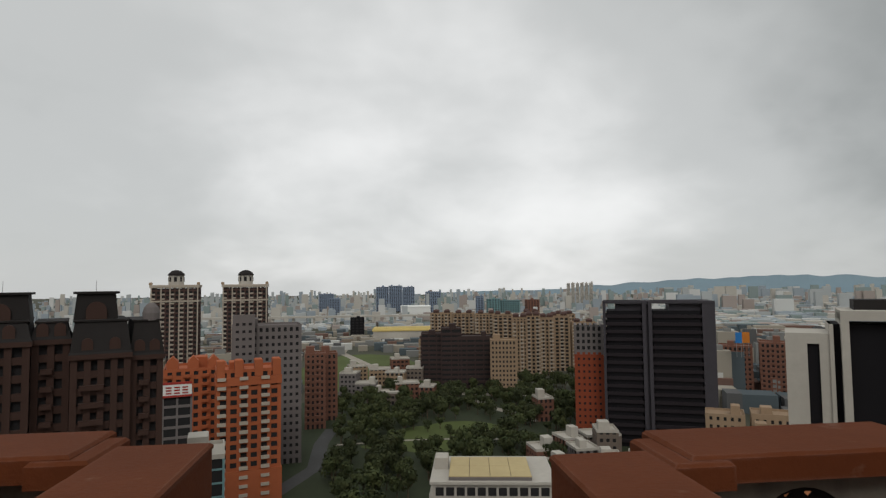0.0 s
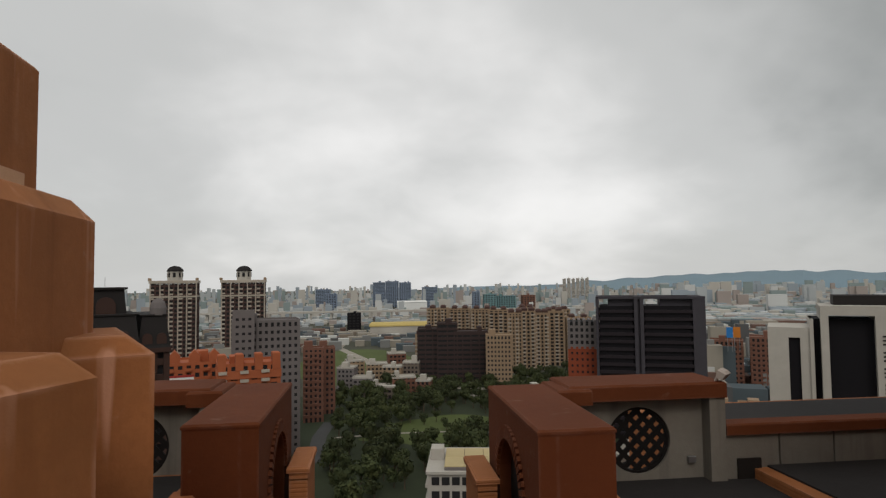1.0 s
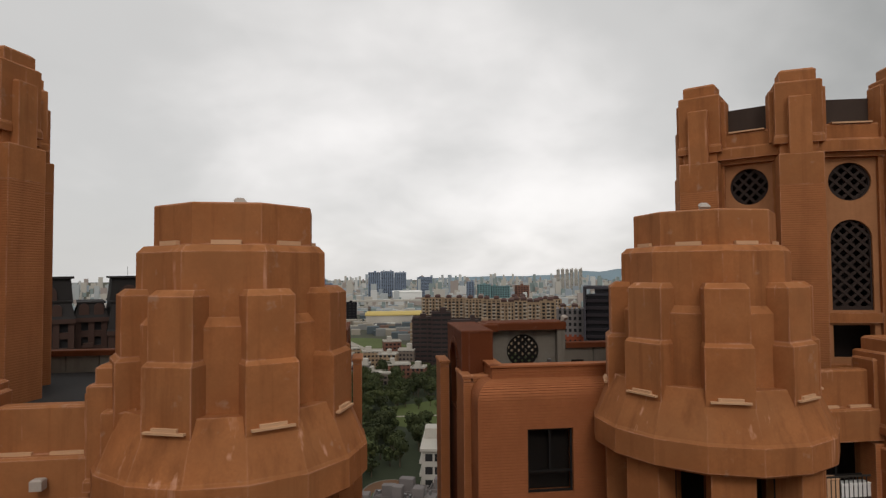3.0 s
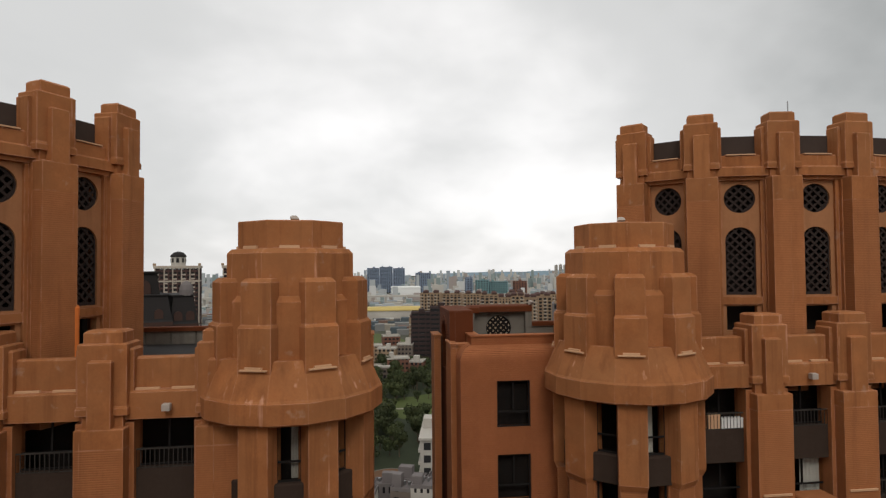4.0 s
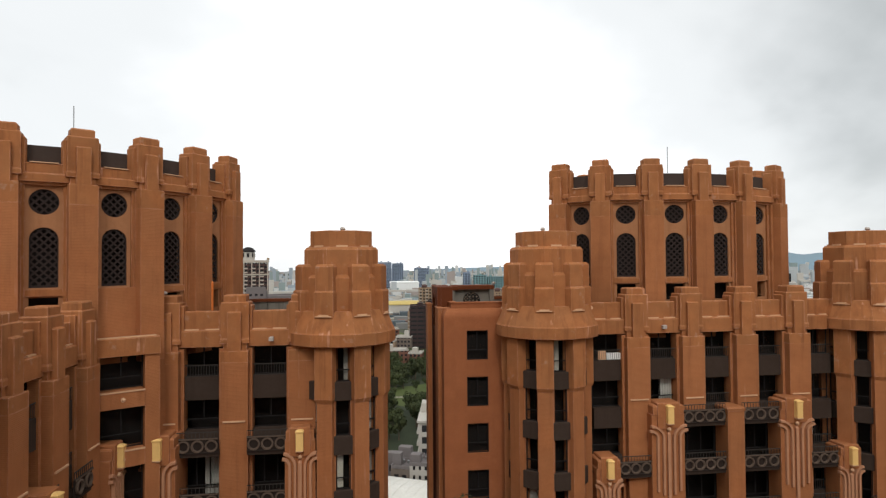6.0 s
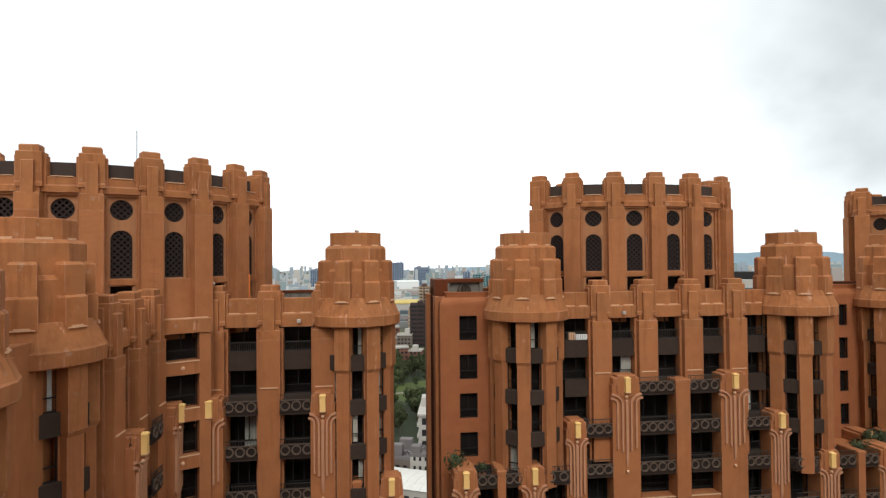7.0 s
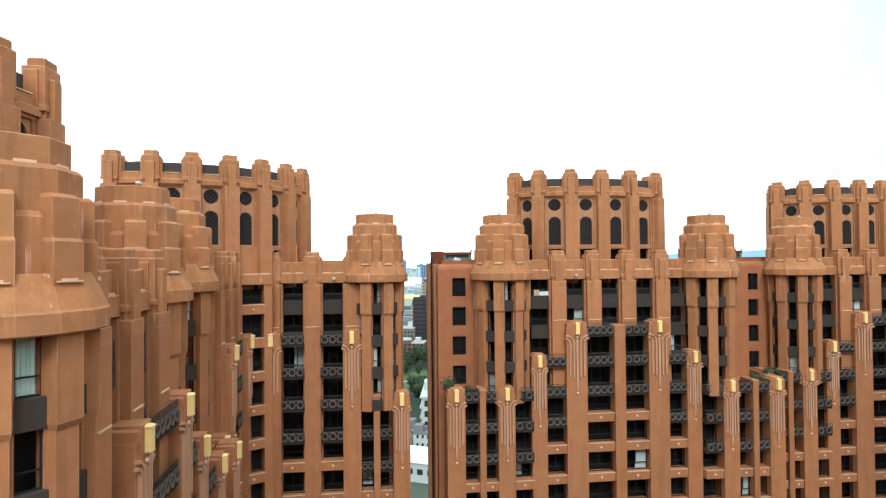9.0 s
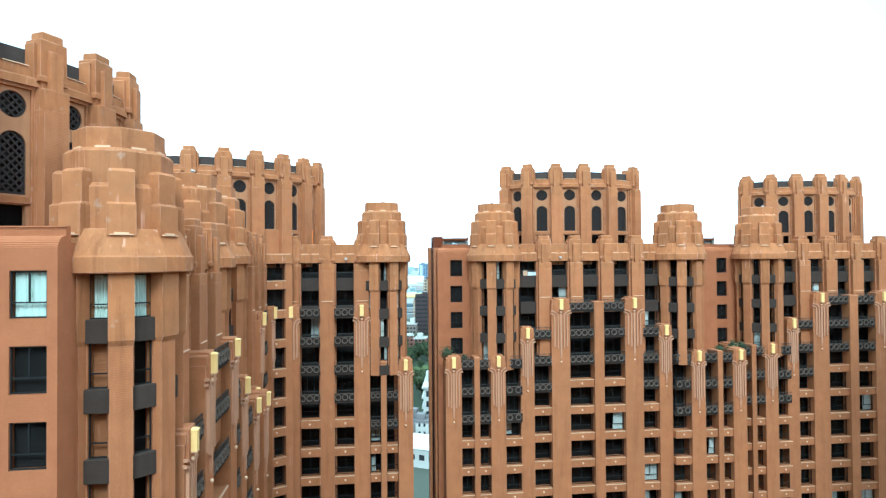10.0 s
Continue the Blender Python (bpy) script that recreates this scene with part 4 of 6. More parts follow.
# the bend of the facade, with its brick balconies
BEND = side(LEFT, -15.6, -4.7, 30)
lower_bay(BEND, -1.05, 1.05, -0.35, 69.3, FOOT + 3, 0)
window(BEND, pose(0, 0.6, LINTEL - 1.75), 2.1, 1.7, 2, 0.0)
part("wall", box(NEW(), -2.2, 2.4, 1.3, 6.0, 0, ROOF), M_TILE, BEND)
part("beam", block(NEW(), -1.9, 1.8, -0.05, 1.3, LINTEL, 72.0, 0.05), M_STUCCO, BEND)
part("ledge_strip", box(NEW(), -1.6, 1.6, 0.0, 0.2, 72.0, 72.06), M_STRIP, BEND, "pale ledge strip")
part("interior", box(NEW(), -1.5, 1.5, 1.0, 1.29, FOOT, LINTEL), M_UNLIT, BEND, "near-black block in place of unlit rooms")
for x0, x1 in ((-1.9, -1.06), (1.06, 1.8)):
    part("jamb", box(NEW(), x0, x1, 0.05, 1.29, FOOT, LINTEL), M_TILE, BEND)
part("corner_fill", box(NEW(), -6.0, -4.4, -0.6, 6.0, 0, ROOF), M_TILE, LEFT)
# the flank towards the courtyard
FLANK = side(LEFT, -16.4, -15.0, 90)
part("wall", box(NEW(), -8.0, 9.3, 1.5, 9.0, 0, ROOF), M_TILE, FLANK)
part("interior", box(NEW(), 2.5, 9.0, 1.1, 1.49, FOOT, LINTEL), M_UNLIT, FLANK, "near-black block in place of unlit rooms")
columns(FLANK, (8.8, 5.6, 2.3), 0.0, 1.4, 74.05, 50)
for x0, x1 in ((6.3, 8.1), (3.0, 4.9)):
    upper_bay(FLANK, x0, x1, 1.0, 2)
    parapet(FLANK, x0 - 0.1, x1 + 0.1, 0.1)
    lower_bay(FLANK, x0, x1, -0.5, 66.4, FOOT + 3, 3)
for y, top in ((10.3, 66.6), (3.7, 66.6), (0.4, 60.3)):
    pier(FLANK, y, -0.6, 1.5, top, FOOT)
turret(LEFT, pose(-19.4 + 10.5, -15.5 + 2.0, 0), 5, M_WHITE)

NEAR = thing("apartment_tower", pose(-18, -33, -0.2), "terracotta brick tower beside the courtyard with an octagonal corner turret", "building", "terracotta towers")
turret(NEAR, pose(-18.9 + 18, -24.0 + 33, 0), 6)
turret(NEAR, pose(-17.8 + 18, -38.6 + 33, 0), 8, M_MINT)
NF = side(NEAR, -15.5, -33, 90)
part("wall", box(NEW(), -7.5, 12.0, 1.5, 12.0, 0, ROOF), M_TILE, NF)
part("interior", box(NEW(), -2.6, 5.9, 1.1, 1.49, FOOT, LINTEL), M_UNLIT, NF, "near-black block in place of unlit rooms")
columns(NF, (3.9, 0.3, -3.2), 0.0, 1.5, 74.05, [60, 66, 60])
for x0, x1 in ((1.05, 3.15), (-2.45, -0.45)):
    upper_bay(NF, x0, x1, 1.0, 4)
    parapet(NF, x0 - 0.1, x1 + 0.1, 0.1)
for y, top in ((-0.8, 66.5), (5.3, 66.5), (-4.6, 63.3), (8.6, 63.3), (13.0, 60.8), (17.5, 60.3)):
    pier(NF, y, -0.75, 1.7, top, FOOT)
for y0, y1, top in ((0.1, 4.4, 66.3), (-3.7, -1.7, 63.2), (6.2, 7.7, 63.2), (9.5, 12.1, 60.3)):
    lower_bay(NF, y0, y1, -0.75, top, FOOT + 3)
part("lower_body", box(NEW(), 7.0, 18.5, 0.9, 9.0, 0, 60.0), M_TILE, NF)
barrel_wing(NEAR, -27 + 18, -18.5 + 18, -43.0 + 33, windows=(-19.62 + 18,), depth=5.0, foot=0.0, blind=M_MINT)
crown(NEAR, pose(-25.98 + 18, -37.78 + 33, 0.16, 0, 0, 51), arc_posts(14.2, 12.87, 7))

# ---- unseen wings added behind and beside the camera, to keep low light off the facades ----
SHADE_WING = thing("apartment_wing", pose(10, -100, 0), "plain terracotta wing, unseen, added to shade the courtyard", "building")
part("wall", box(NEW(), -45, 60, 0, 12, 0, 76), M_TILE, SHADE_WING)
part("coping", block(NEW(), -45.3, 60.3, -0.3, 12.3, 76, 76.8, 0.1), M_STUCCO, SHADE_WING)
part("side_wall", box(NEW(), 42, 60, 12, 80, 0, 80), M_TILE, SHADE_WING)
part("side_coping", block(NEW(), 41.7, 60.3, 12.31, 80.3, 80, 80.8, 0.1), M_STUCCO, SHADE_WING)

# ---- ground ----
M_GROUND = material("ground_of_lawns_and_lots", (0.065, 0.07, 0.05), 0.95, 0.3, 0.02, bump=0, stain_scale=0.004, tint=(1.2, 1.0, 0.9))
bm = NEW()
s = 9000.0
n = 12
for f in range(1):
    vs = [bm.verts.new((x, y, 0)) for x, y in ((-s, -s), (s, -s), (s, s), (-s, s))]
    bm.faces.new(vs)
put("ground", to_mesh("ground", bm, M_GROUND), None, Matrix(), "flat ground of lawns and lots", "ground", kind="structure")

# ---- ground, park and roads ----
M_LAWN = material("lawn", (0.085, 0.11, 0.03), 0.95, 0.3, 0.3, bump=0, stain_scale=0.03)
M_COURT = material("green_court", (0.035, 0.10, 0.055), 0.9, 0.12, 0.5, bump=0)
M_CLAY = material("brown_clay", (0.16, 0.085, 0.045), 0.95, 0.2, 0.6, bump=0)
M_PATH = material("pale_paving", (0.34, 0.31, 0.26), 0.9, 0.15, 0.8, bump=0)
M_ROAD = material("asphalt", (0.07, 0.07, 0.07), 0.9, 0.2, 0.5, bump=0)
M_SOIL = material("dark_undergrowth", (0.035, 0.045, 0.022), 0.95, 0.3, 0.2, bump=0)


P_RIM = material("grey_paving", (0.16, 0.15, 0.13), 0.9, 0.15, 0.8, bump=0)


def sheet(name, pts, z, mat, label, category):
    bm = NEW()
    bm.faces.new([bm.verts.new((x, y, z)) for x, y in pts])
    return put(name, to_mesh(name, bm, mat), None, Matrix(), label, category, kind="structure")


def ellipse(cx, cy, a, b, n=40):
    return [(cx + a * math.cos(k * math.tau / n), cy + b * math.sin(k * math.tau / n)) for k in range(n)]


def strip_road(name, pts, w, z, mat, label, category):
    left, right = [], []
    for i, p in enumerate(pts):
        a, b = Vector(pts[max(i - 1, 0)]), Vector(pts[min(i + 1, len(pts) - 1)])
        d = (b - a).normalized()
        nrm = Vector((-d.y, d.x)) * w / 2
        left.append(tuple(Vector(p) + nrm))
        right.append(tuple(Vector(p) - nrm))
    bm = NEW()
    l, r = [bm.verts.new((*p, z)) for p in left], [bm.verts.new((*p, z)) for p in right]
    for i in range(len(pts) - 1):
        bm.faces.new((r[i], r[i + 1], l[i + 1], l[i]))
    return put(name, to_mesh(name, bm, mat), None, Matrix(), label, category, kind="structure")


sheet("park_ground", ellipse(30, 310, 120, 130), 0.05, M_SOIL, "dark shrubs and undergrowth of the park", "park")
sheet("lawn", ellipse(44, 318, 22, 20), 0.12, M_LAWN, "mown lawn among the park trees", "lawn")
sheet("lawn", ellipse(24, 303, 17, 27), 0.10, M_LAWN, "mown lawn with a few single trees", "lawn")
sheet("lawn", ellipse(18, 292, 26, 7), 0.14, M_LAWN, "mown lawn among the park trees", "lawn")
sheet("lawn", ellipse(-15, 560, 55, 120), 0.12, M_LAWN, "wide green fields beyond the roofs", "lawn")
strip_road("park_path", [(-20, 297), (10, 301), (40, 300), (60, 296)], 2.5, 0.16, M_PATH, "pale park path", "path")
strip_road("park_path", [(66, 395), (70, 372), (84, 345), (88, 330)], 6, 0.16, M_PATH, "pale paved walk between the trees", "path")
strip_road("road", [(-40, 225), (-26, 262), (-27, 300), (-24, 330)], 7, 0.17, M_ROAD, "asphalt road along the park", "road")
strip_road("road", [(-30, 900), (-40, 700), (10, 520), (30, 430), (95, 410), (150, 400)], 9, 0.17, M_PATH, "pale road between fields and blocks", "road")
sheet("court_rim", ellipse(6.0, 192, 10.2, 14.2), 0.2, P_RIM, "grey rim of a round green court", "paving")
sheet("court_ground", ellipse(6.0, 192, 9.6, 13.4), 0.25, M_CLAY, "round red-brown clay court", "paving")
sheet("court", [(-1.5, 181), (7.0, 179.5), (8.5, 192), (0.0, 193.5)], 0.3, M_COURT, "green painted ball court", "lawn")

# ---- trees ----


def crown_leaf_mesh(seed, n, rx, rz):
    rnd = random.Random(seed)
    bm = NEW()
    lobes = [(Vector((rnd.uniform(-0.5, 0.5) * rx, rnd.uniform(-0.5, 0.5) * rx, rnd.uniform(0.2, 0.9) * rz)), rnd.uniform(0.35, 0.6) * rx) for _ in range(7)]
    for _ in range(n):
        c, r = rnd.choice(lobes)
        d = Vector((rnd.gauss(0, 1), rnd.gauss(0, 1), rnd.gauss(0, 0.8))).normalized()
        p = c + d * r * rnd.uniform(0.75, 1.05)
        s = rnd.uniform(0.28, 0.6)
        u = (d.orthogonal() + Vector((rnd.uniform(-0.6, 0.6), rnd.uniform(-0.6, 0.6), rnd.uniform(-0.6, 0.6)))).normalized()
        w = d.cross(u).normalized()
        bm.faces.new([bm.verts.new(p + a * s * u + b * s * w + q * d * s) for a, b, q in ((-1, -0.5, 0), (0, -0.9, 0.25), (1, -0.2, 0), (0.3, 0.9, -0.15))])
    return to_mesh("crown", bm, M_LEAF)


def trunk_mesh(h, seed):
    rnd = random.Random(seed)
    bm = NEW()
    loft(bm, [ngon(0.3, 7, 0), ngon(0.2, 7, h * 0.5), ngon(0.1, 7, h)])
    for k in range(4):
        a = k * 1.6 + rnd.random()
        tube(bm, [(0, 0, h * (0.45 + 0.1 * k)), (math.cos(a) * 1.0, math.sin(a) * 1.0, h * (0.65 + 0.1 * k)), (math.cos(a) * 1.7, math.sin(a) * 1.7, h * (0.85 + 0.1 * k))], 0.08, 5)
    return to_mesh("trunk", bm, M_TRUNK)


TREES = [(trunk_mesh(4.5, k), crown_leaf_mesh(20 + k, 420, 3.4 + 0.5 * (k % 3), 4.2)) for k in range(5)]
rnd = random.Random(11)


def in_ellipse(x, y, cx, cy, a, b):
    return ((x - cx) / a) ** 2 + ((y - cy) / b) ** 2 < 1


def tree(x, y, s):
    k = rnd.randrange(5)
    t = thing("tree", pose(x, y, 0, 0, 0, rnd.uniform(0, 360)) @ Matrix.Diagonal((s, s, s * rnd.uniform(0.9, 1.25), 1)), "broad-leaved park tree with a dense dark green crown", "tree", "park trees")
    put("trunk", TREES[k][0], t)
    put("crown", TREES[k][1], t, pose(0, 0, 3.2))


count = 0
while count < 330:
    x, y = rnd.uniform(-75, 135), rnd.uniform(185, 430)
    if in_ellipse(x, y, 44, 318, 22, 20) or in_ellipse(x, y, 24, 303, 16, 26) or in_ellipse(x, y, 18, 292, 26, 6) or in_ellipse(x, y, 6, 192, 13, 17):
        continue
    if not in_ellipse(x, y, 30, 305, 112, 132) or (14 < x < 62 and y < 222) or (x < -20 and y < 285) or (x < -28) or (75 < x and y < 300):
        continue
    if abs(x + 26) < 4 and y > 225:
        continue
    tree(x, y, rnd.uniform(0.75, 1.35))
    count += 1

for x, y, k in ((14, 318, 0.8), (19, 322, 0.9), (26, 316, 0.75), (33, 322, 0.85), (12, 300, 0.7), (36, 302, 0.8), (28, 291, 0.6)):
    tree(x, y, k)
for _ in range(55):
    x, y = rnd.uniform(88, 168), rnd.uniform(392, 470)
    if y < 380 + (x - 88) * 0.45 or abs(x - 86) < 12 and y > 400:
        continue
    tree(x, y, rnd.uniform(0.8, 1.3))
# ---- the city ----


def wall_paint(name, c, **k):
    return material(name, c, 0.85, 0.12, 0.5, bump=0, stain_scale=0.05, **k)


P_BEIGE = wall_paint("beige_tile_wall", (0.32, 0.225, 0.145))
P_CREAM = wall_paint("cream_tile_wall", (0.44, 0.38, 0.31))
P_PALE = wall_paint("pale_wall", (0.45, 0.42, 0.37))
P_GREY = wall_paint("grey_tile_wall", (0.17, 0.15, 0.145))
P_DARK = wall_paint("dark_brown_wall", (0.05, 0.032, 0.029))
P_MANSARD = wall_paint("umber_brick_wall", (0.052, 0.027, 0.02))
P_SLATE = wall_paint("dark_slate_roof", (0.018, 0.015, 0.014))
P_ORANGE = wall_paint("orange_brick_wall", (0.38, 0.105, 0.042))
P_BROWN = wall_paint("brown_brick_wall", (0.19, 0.088, 0.06))
P_UMBER = wall_paint("dark_red_brown_wall", (0.09, 0.05, 0.042))
P_TAUPE = wall_paint("taupe_wall", (0.17, 0.135, 0.11))
P_RED = wall_paint("red_brick_wall", (0.26, 0.058, 0.025))
P_BLACK = wall_paint("black_glass_wall", (0.010, 0.009, 0.011), spec=0.2)
P_SOOT = wall_paint("soot_brown_bands", (0.02, 0.015, 0.018))
P_SMOKE = wall_paint("smoke_grey_wall", (0.055, 0.05, 0.058))
# the blue cast is distance haze put into the wall colour
P_HAZE_BLUE = wall_paint("blue_grey_wall", (0.20, 0.25, 0.33))
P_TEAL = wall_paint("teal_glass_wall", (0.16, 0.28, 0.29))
P_SKYBLUE = wall_paint("bright_blue_board", (0.03, 0.19, 0.50))
P_HOARD = wall_paint("bright_orange_board", (0.60, 0.20, 0.03))
P_YELLOW = wall_paint("yellow_roof", (0.55, 0.42, 0.15))
P_WINDOW = wall_paint("dark_window_band", (0.022, 0.021, 0.022), spec=0.25)


def city_block(name, x, y, w, d, h, wall, label, rz=0.0, floor=3.1, band=1.5, bay=3.2, post=1.3, roof=True, group="city blocks", balconies=0, seed=1, parapet_mat=None, balcony_mat=None, z0=0.0, inset=0.04):
    """A far building: a dark glazed core wrapped in real floor bands and posts, so its windows are recessed; a parapet and plant rooms on top."""
    b = thing(name, pose(x, y, 0, 0, 0, rz), label, "building", group)
    part("core", box(NEW(), -w / 2 + inset + 0.3, w / 2 - inset - 0.3, inset + 0.3, d - inset - 0.3, z0, h - 0.2), P_WINDOW, b, "dark glazing")
    bm = NEW()
    z = z0 + floor - band * 0.5
    while z < h - 1.0:
        box(bm, -w / 2 + inset, w / 2 - inset, inset, d - inset, z, min(z + band, h))
        z += floor
    bands = part("floor_band", bm, wall, b)
    tagged(bands, kind="stuff")
    bm = NEW()
    n = max(2, round(w / bay))
    for i in range(n + 1):
        px = -w / 2 + (w - post) * i / n
        box(bm, px, px + post, 0, inset + post * 0.5, z0, h)
        box(bm, px, px + post, d - post * 0.5, d, z0, h)
    n = max(1, round(d / bay))
    for i in range(1, n):
        py = (d - post) * i / n
        for sx in (-w / 2, w / 2 - 0.5):
            box(bm, sx, sx + 0.5, py, py + post, z0, h)
    tagged(part("wall", bm, wall, b), kind="stuff")
    r2 = random.Random(seed)
    rm = parapet_mat or wall
    top = part("roof", box(NEW(), -w / 2, w / 2, 0, d, h, h + 0.25), rm, b)
    bm = loft(NEW(), [rect(-w / 2, w / 2, 0, d, h + 0.25), rect(-w / 2, w / 2, 0, d, h + 1.1), rect(-w / 2 + 0.3, w / 2 - 0.3, 0.3, d - 0.3, h + 1.1), rect(-w / 2 + 0.3, w / 2 - 0.3, 0.3, d - 0.3, h + 0.25)], caps=False)
    part("parapet", bm, rm, top)
    if roof:
        for _ in range(max(1, int(w / 14))):
            cx, cw = r2.uniform(-w / 3, w / 3), r2.uniform(2.5, 5)
            part("roof_room", block(NEW(), cx - cw / 2, cx + cw / 2, d * 0.3, d * 0.7, h + 0.25, h + r2.uniform(3, 5), 0.15), rm, top)
    if balconies:
        bm = NEW()
        n = round(w / bay)
        for i in range(0, n, 2):
            px = -w / 2 + (i + 0.5) * w / n
            z = z0 + floor
            while z < h - 2:
                box(bm, px - bay * 0.42, px + bay * 0.42, -balconies, 0.0, z, z + 1.05)
                z += floor
        tagged(part("balcony", bm, balcony_mat or parapet_mat or wall, b), kind="stuff")
    return b


# the pair of far towers with domed lanterns
for x, y in ((-137, 429), (-93, 441)):
    b = city_block("residential_tower", x, y, 30, 22, 76, P_UMBER, "brown high-rise with pale piers and a domed lantern on its roof", rz=11 if x < -100 else 8, band=1.2, bay=3.0, post=0.9, roof=False, balconies=0.8, parapet_mat=P_TAUPE, balcony_mat=P_CREAM)
    for px in (-14.6, -8.5, -2.9, 2.9, 8.5, 14.6):
        part("pier", box(NEW(), px - 0.35, px + 0.35, -1.0, 0.1, 0, 76.3), P_CREAM, b, "pale pier")
    part("cornice", block(NEW(), -15.6, 15.6, -1.2, 22.5, 76.31, 78.2, 0.2), P_CREAM, b, "pale cornice")
    part("band_course", box(NEW(), -15.3, 15.3, -1.1, 22.3, 66.5, 67.6), P_CREAM, b, "pale band course")
    for px in (-15, 15):
        part("finial", block(NEW(), px - 1.0, px + 1.0, -1.0, 1.0, 78.2, 80.0, 0.4), P_BEIGE, b, "pale corner finial")
    bm = NEW()
    loft(bm, [[(p[0], p[1] + 8, p[2]) for p in ngon(5.2, 8, z, 0.39)] for z in (78.2, 84.6)])
    drum = part("lantern_drum", bm, P_PALE, b)
    bm = NEW()
    loft(bm, [[(p[0], p[1] + 8, p[2]) for p in ngon(r, 16, z)] for r, z in ((5.6, 84.6), (5.5, 85.4), (4.6, 86.6), (3.2, 87.8), (1.4, 88.4), (0.3, 88.6))])
    part("dome", bm, P_SLATE, b, "dark domed roof")
    for k in range(8):
        a = k * math.tau / 8
        part("lantern_window", box(NEW(), 4.3 * math.cos(a) - 0.9, 4.3 * math.cos(a) + 0.9, 8 + 4.3 * math.sin(a) - 0.9, 8 + 4.3 * math.sin(a) + 0.9, 80.5, 83.6), P_WINDOW, b)

# the umber block with mansard roofs
b = thing("apartment_block", pose(-54.5, 115.8, 0, 0, 0, 25), "dark umber apartment block with mansard roofs and dormers", "building", "city blocks")
for x0, x1, y0, eave, ridge in ((-17.5, -6.1, 0.0, 67.0, 70.6), (-6.0, -0.2, 2.2, 67.0, 70.2), (-0.1, 9.5, -0.6, 64.2, 70.3), (9.6, 15.2, 0.8, 63.4, 70.0)):
    part("core", box(NEW(), x0 + 0.4, x1 - 0.4, y0 + 0.7, 18, 0, eave), P_WINDOW, b, "dark glazing")
    bm = NEW()
    zz = 1.0
    while zz < eave:
        box(bm, x0, x1, y0, 18, zz, min(zz + 1.3, eave))
        zz += 3.1
    n = max(2, round((x1 - x0) / 2.7))
    for i in range(n + 1):
        px = x0 + (x1 - x0 - 1.1) * i / n
        box(bm, px, px + 1.1, y0 - 0.2, 18.1, 0, eave)
    box(bm, x0 - 0.3, x1 + 0.3, y0 - 0.6, 18.3, eave - 0.9, eave)
    tagged(part("facade", bm, P_MANSARD, b), kind="stuff")
    bm = NEW()
    loft(bm, [rect(x0 - 0.3, x1 + 0.3, y0 - 0.6, 18, eave), rect(x0 - 0.1, x1 + 0.1, y0 - 0.3, 17.8, eave + 0.4), rect(x0 + 0.6, x1 - 0.6, y0 + 1.2, 17, ridge - 0.4), rect(x0 + 0.3, x1 - 0.3, y0 + 0.9, 17.2, ridge - 0.3), rect(x0 + 0.3, x1 - 0.3, y0 + 0.9, 17.2, ridge)])
    part("mansard_roof", bm, P_SLATE, b, "dark slate mansard roof")
    for dx in (0.27, 0.73):
        bm = loft(NEW(), [[(x0 + (x1 - x0) * dx + xx, y0 + dy, zz) for xx, zz in shape_arch(0.9, eave + 0.4, eave + 2.9)] for dy in (-0.2, 2.0)])
        part("dormer", bm, P_MANSARD, b)
    bm = NEW()
    for k in range(0, int(eave / 3.1) - 1, 1):
        box(bm, x0 + 1.4, x0 + (x1 - x0) * 0.55, y0 - 1.1, y0, 3.1 * k + 2.0, 3.1 * k + 2.9)
    tagged(part("balcony", bm, P_MANSARD, b), kind="stuff")
for x0, x1 in ((-15.5, -6.3), (0.2, 7.6)):
    bm = NEW()
    loft(bm, [rect(x0, x1, 3, 14, 70.0), rect(x0 + 0.5, x1 - 0.5, 3.5, 13.5, 75.0), rect(x0 - 0.1, x1 + 0.1, 2.9, 14.1, 75.1), rect(x0 - 0.1, x1 + 0.1, 2.9, 14.1, 75.5)])
    part("mansard_top", bm, P_SLATE, b, "dark slate box mansard")
    bm = loft(NEW(), [[((x0 + x1) / 2 + xx, dy, zz) for xx, zz in shape_arch(1.7, 70.2, 73.6)] for dy in (2.6, 5.0)])
    part("dormer", bm, P_MANSARD, b)
    part("aerial", tube(NEW(), [((x0 + x1) / 2, 8, 75.5), ((x0 + x1) / 2, 8, 77.6)], 0.04), M_STEEL, b)
bm = NEW()
loft(bm, [[(p[0] + 13.2, p[1] + 3.0, p[2]) for p in ngon(r, 14, zz)] for r, zz in ((1.5, 69.8), (1.6, 71.2), (1.3, 72.3), (0.7, 73.0), (0.1, 73.2))])
part("dome", bm, P_GREY, b, "small grey dome")

city_block("apartment_block", -47, 268, 29, 20, 58.5, P_GREY, "grey tiled high-rise with small square windows", rz=12, band=1.7, bay=2.6, post=1.3, seed=4)
city_block("apartment_block", -55.5, 262, 9, 10, 63, P_GREY, "grey stair tower on a high-rise roof", rz=12, band=2.0, roof=False)
b = city_block("apartment_block", -45, 222, 22, 16, 46, P_ORANGE, "cream and orange apartment block with stacked balconies", rz=16, band=1.3, bay=3.4, post=1.3, balconies=1.1, parapet_mat=P_ORANGE, balcony_mat=P_CREAM, seed=8)
for px in (-9.5, -3.5, 3.2, 9.4):
    part("roof_room", block(NEW(), px - 1.4, px + 1.4, -0.6, 4.0, 44.5, 50.5, 0.3), P_ORANGE, b, "orange brick roof room")
part("top_storey", box(NEW(), -11.2, 11.2, -0.5, 16.2, 41.5, 44.4), P_ORANGE, b, "orange brick top storey")
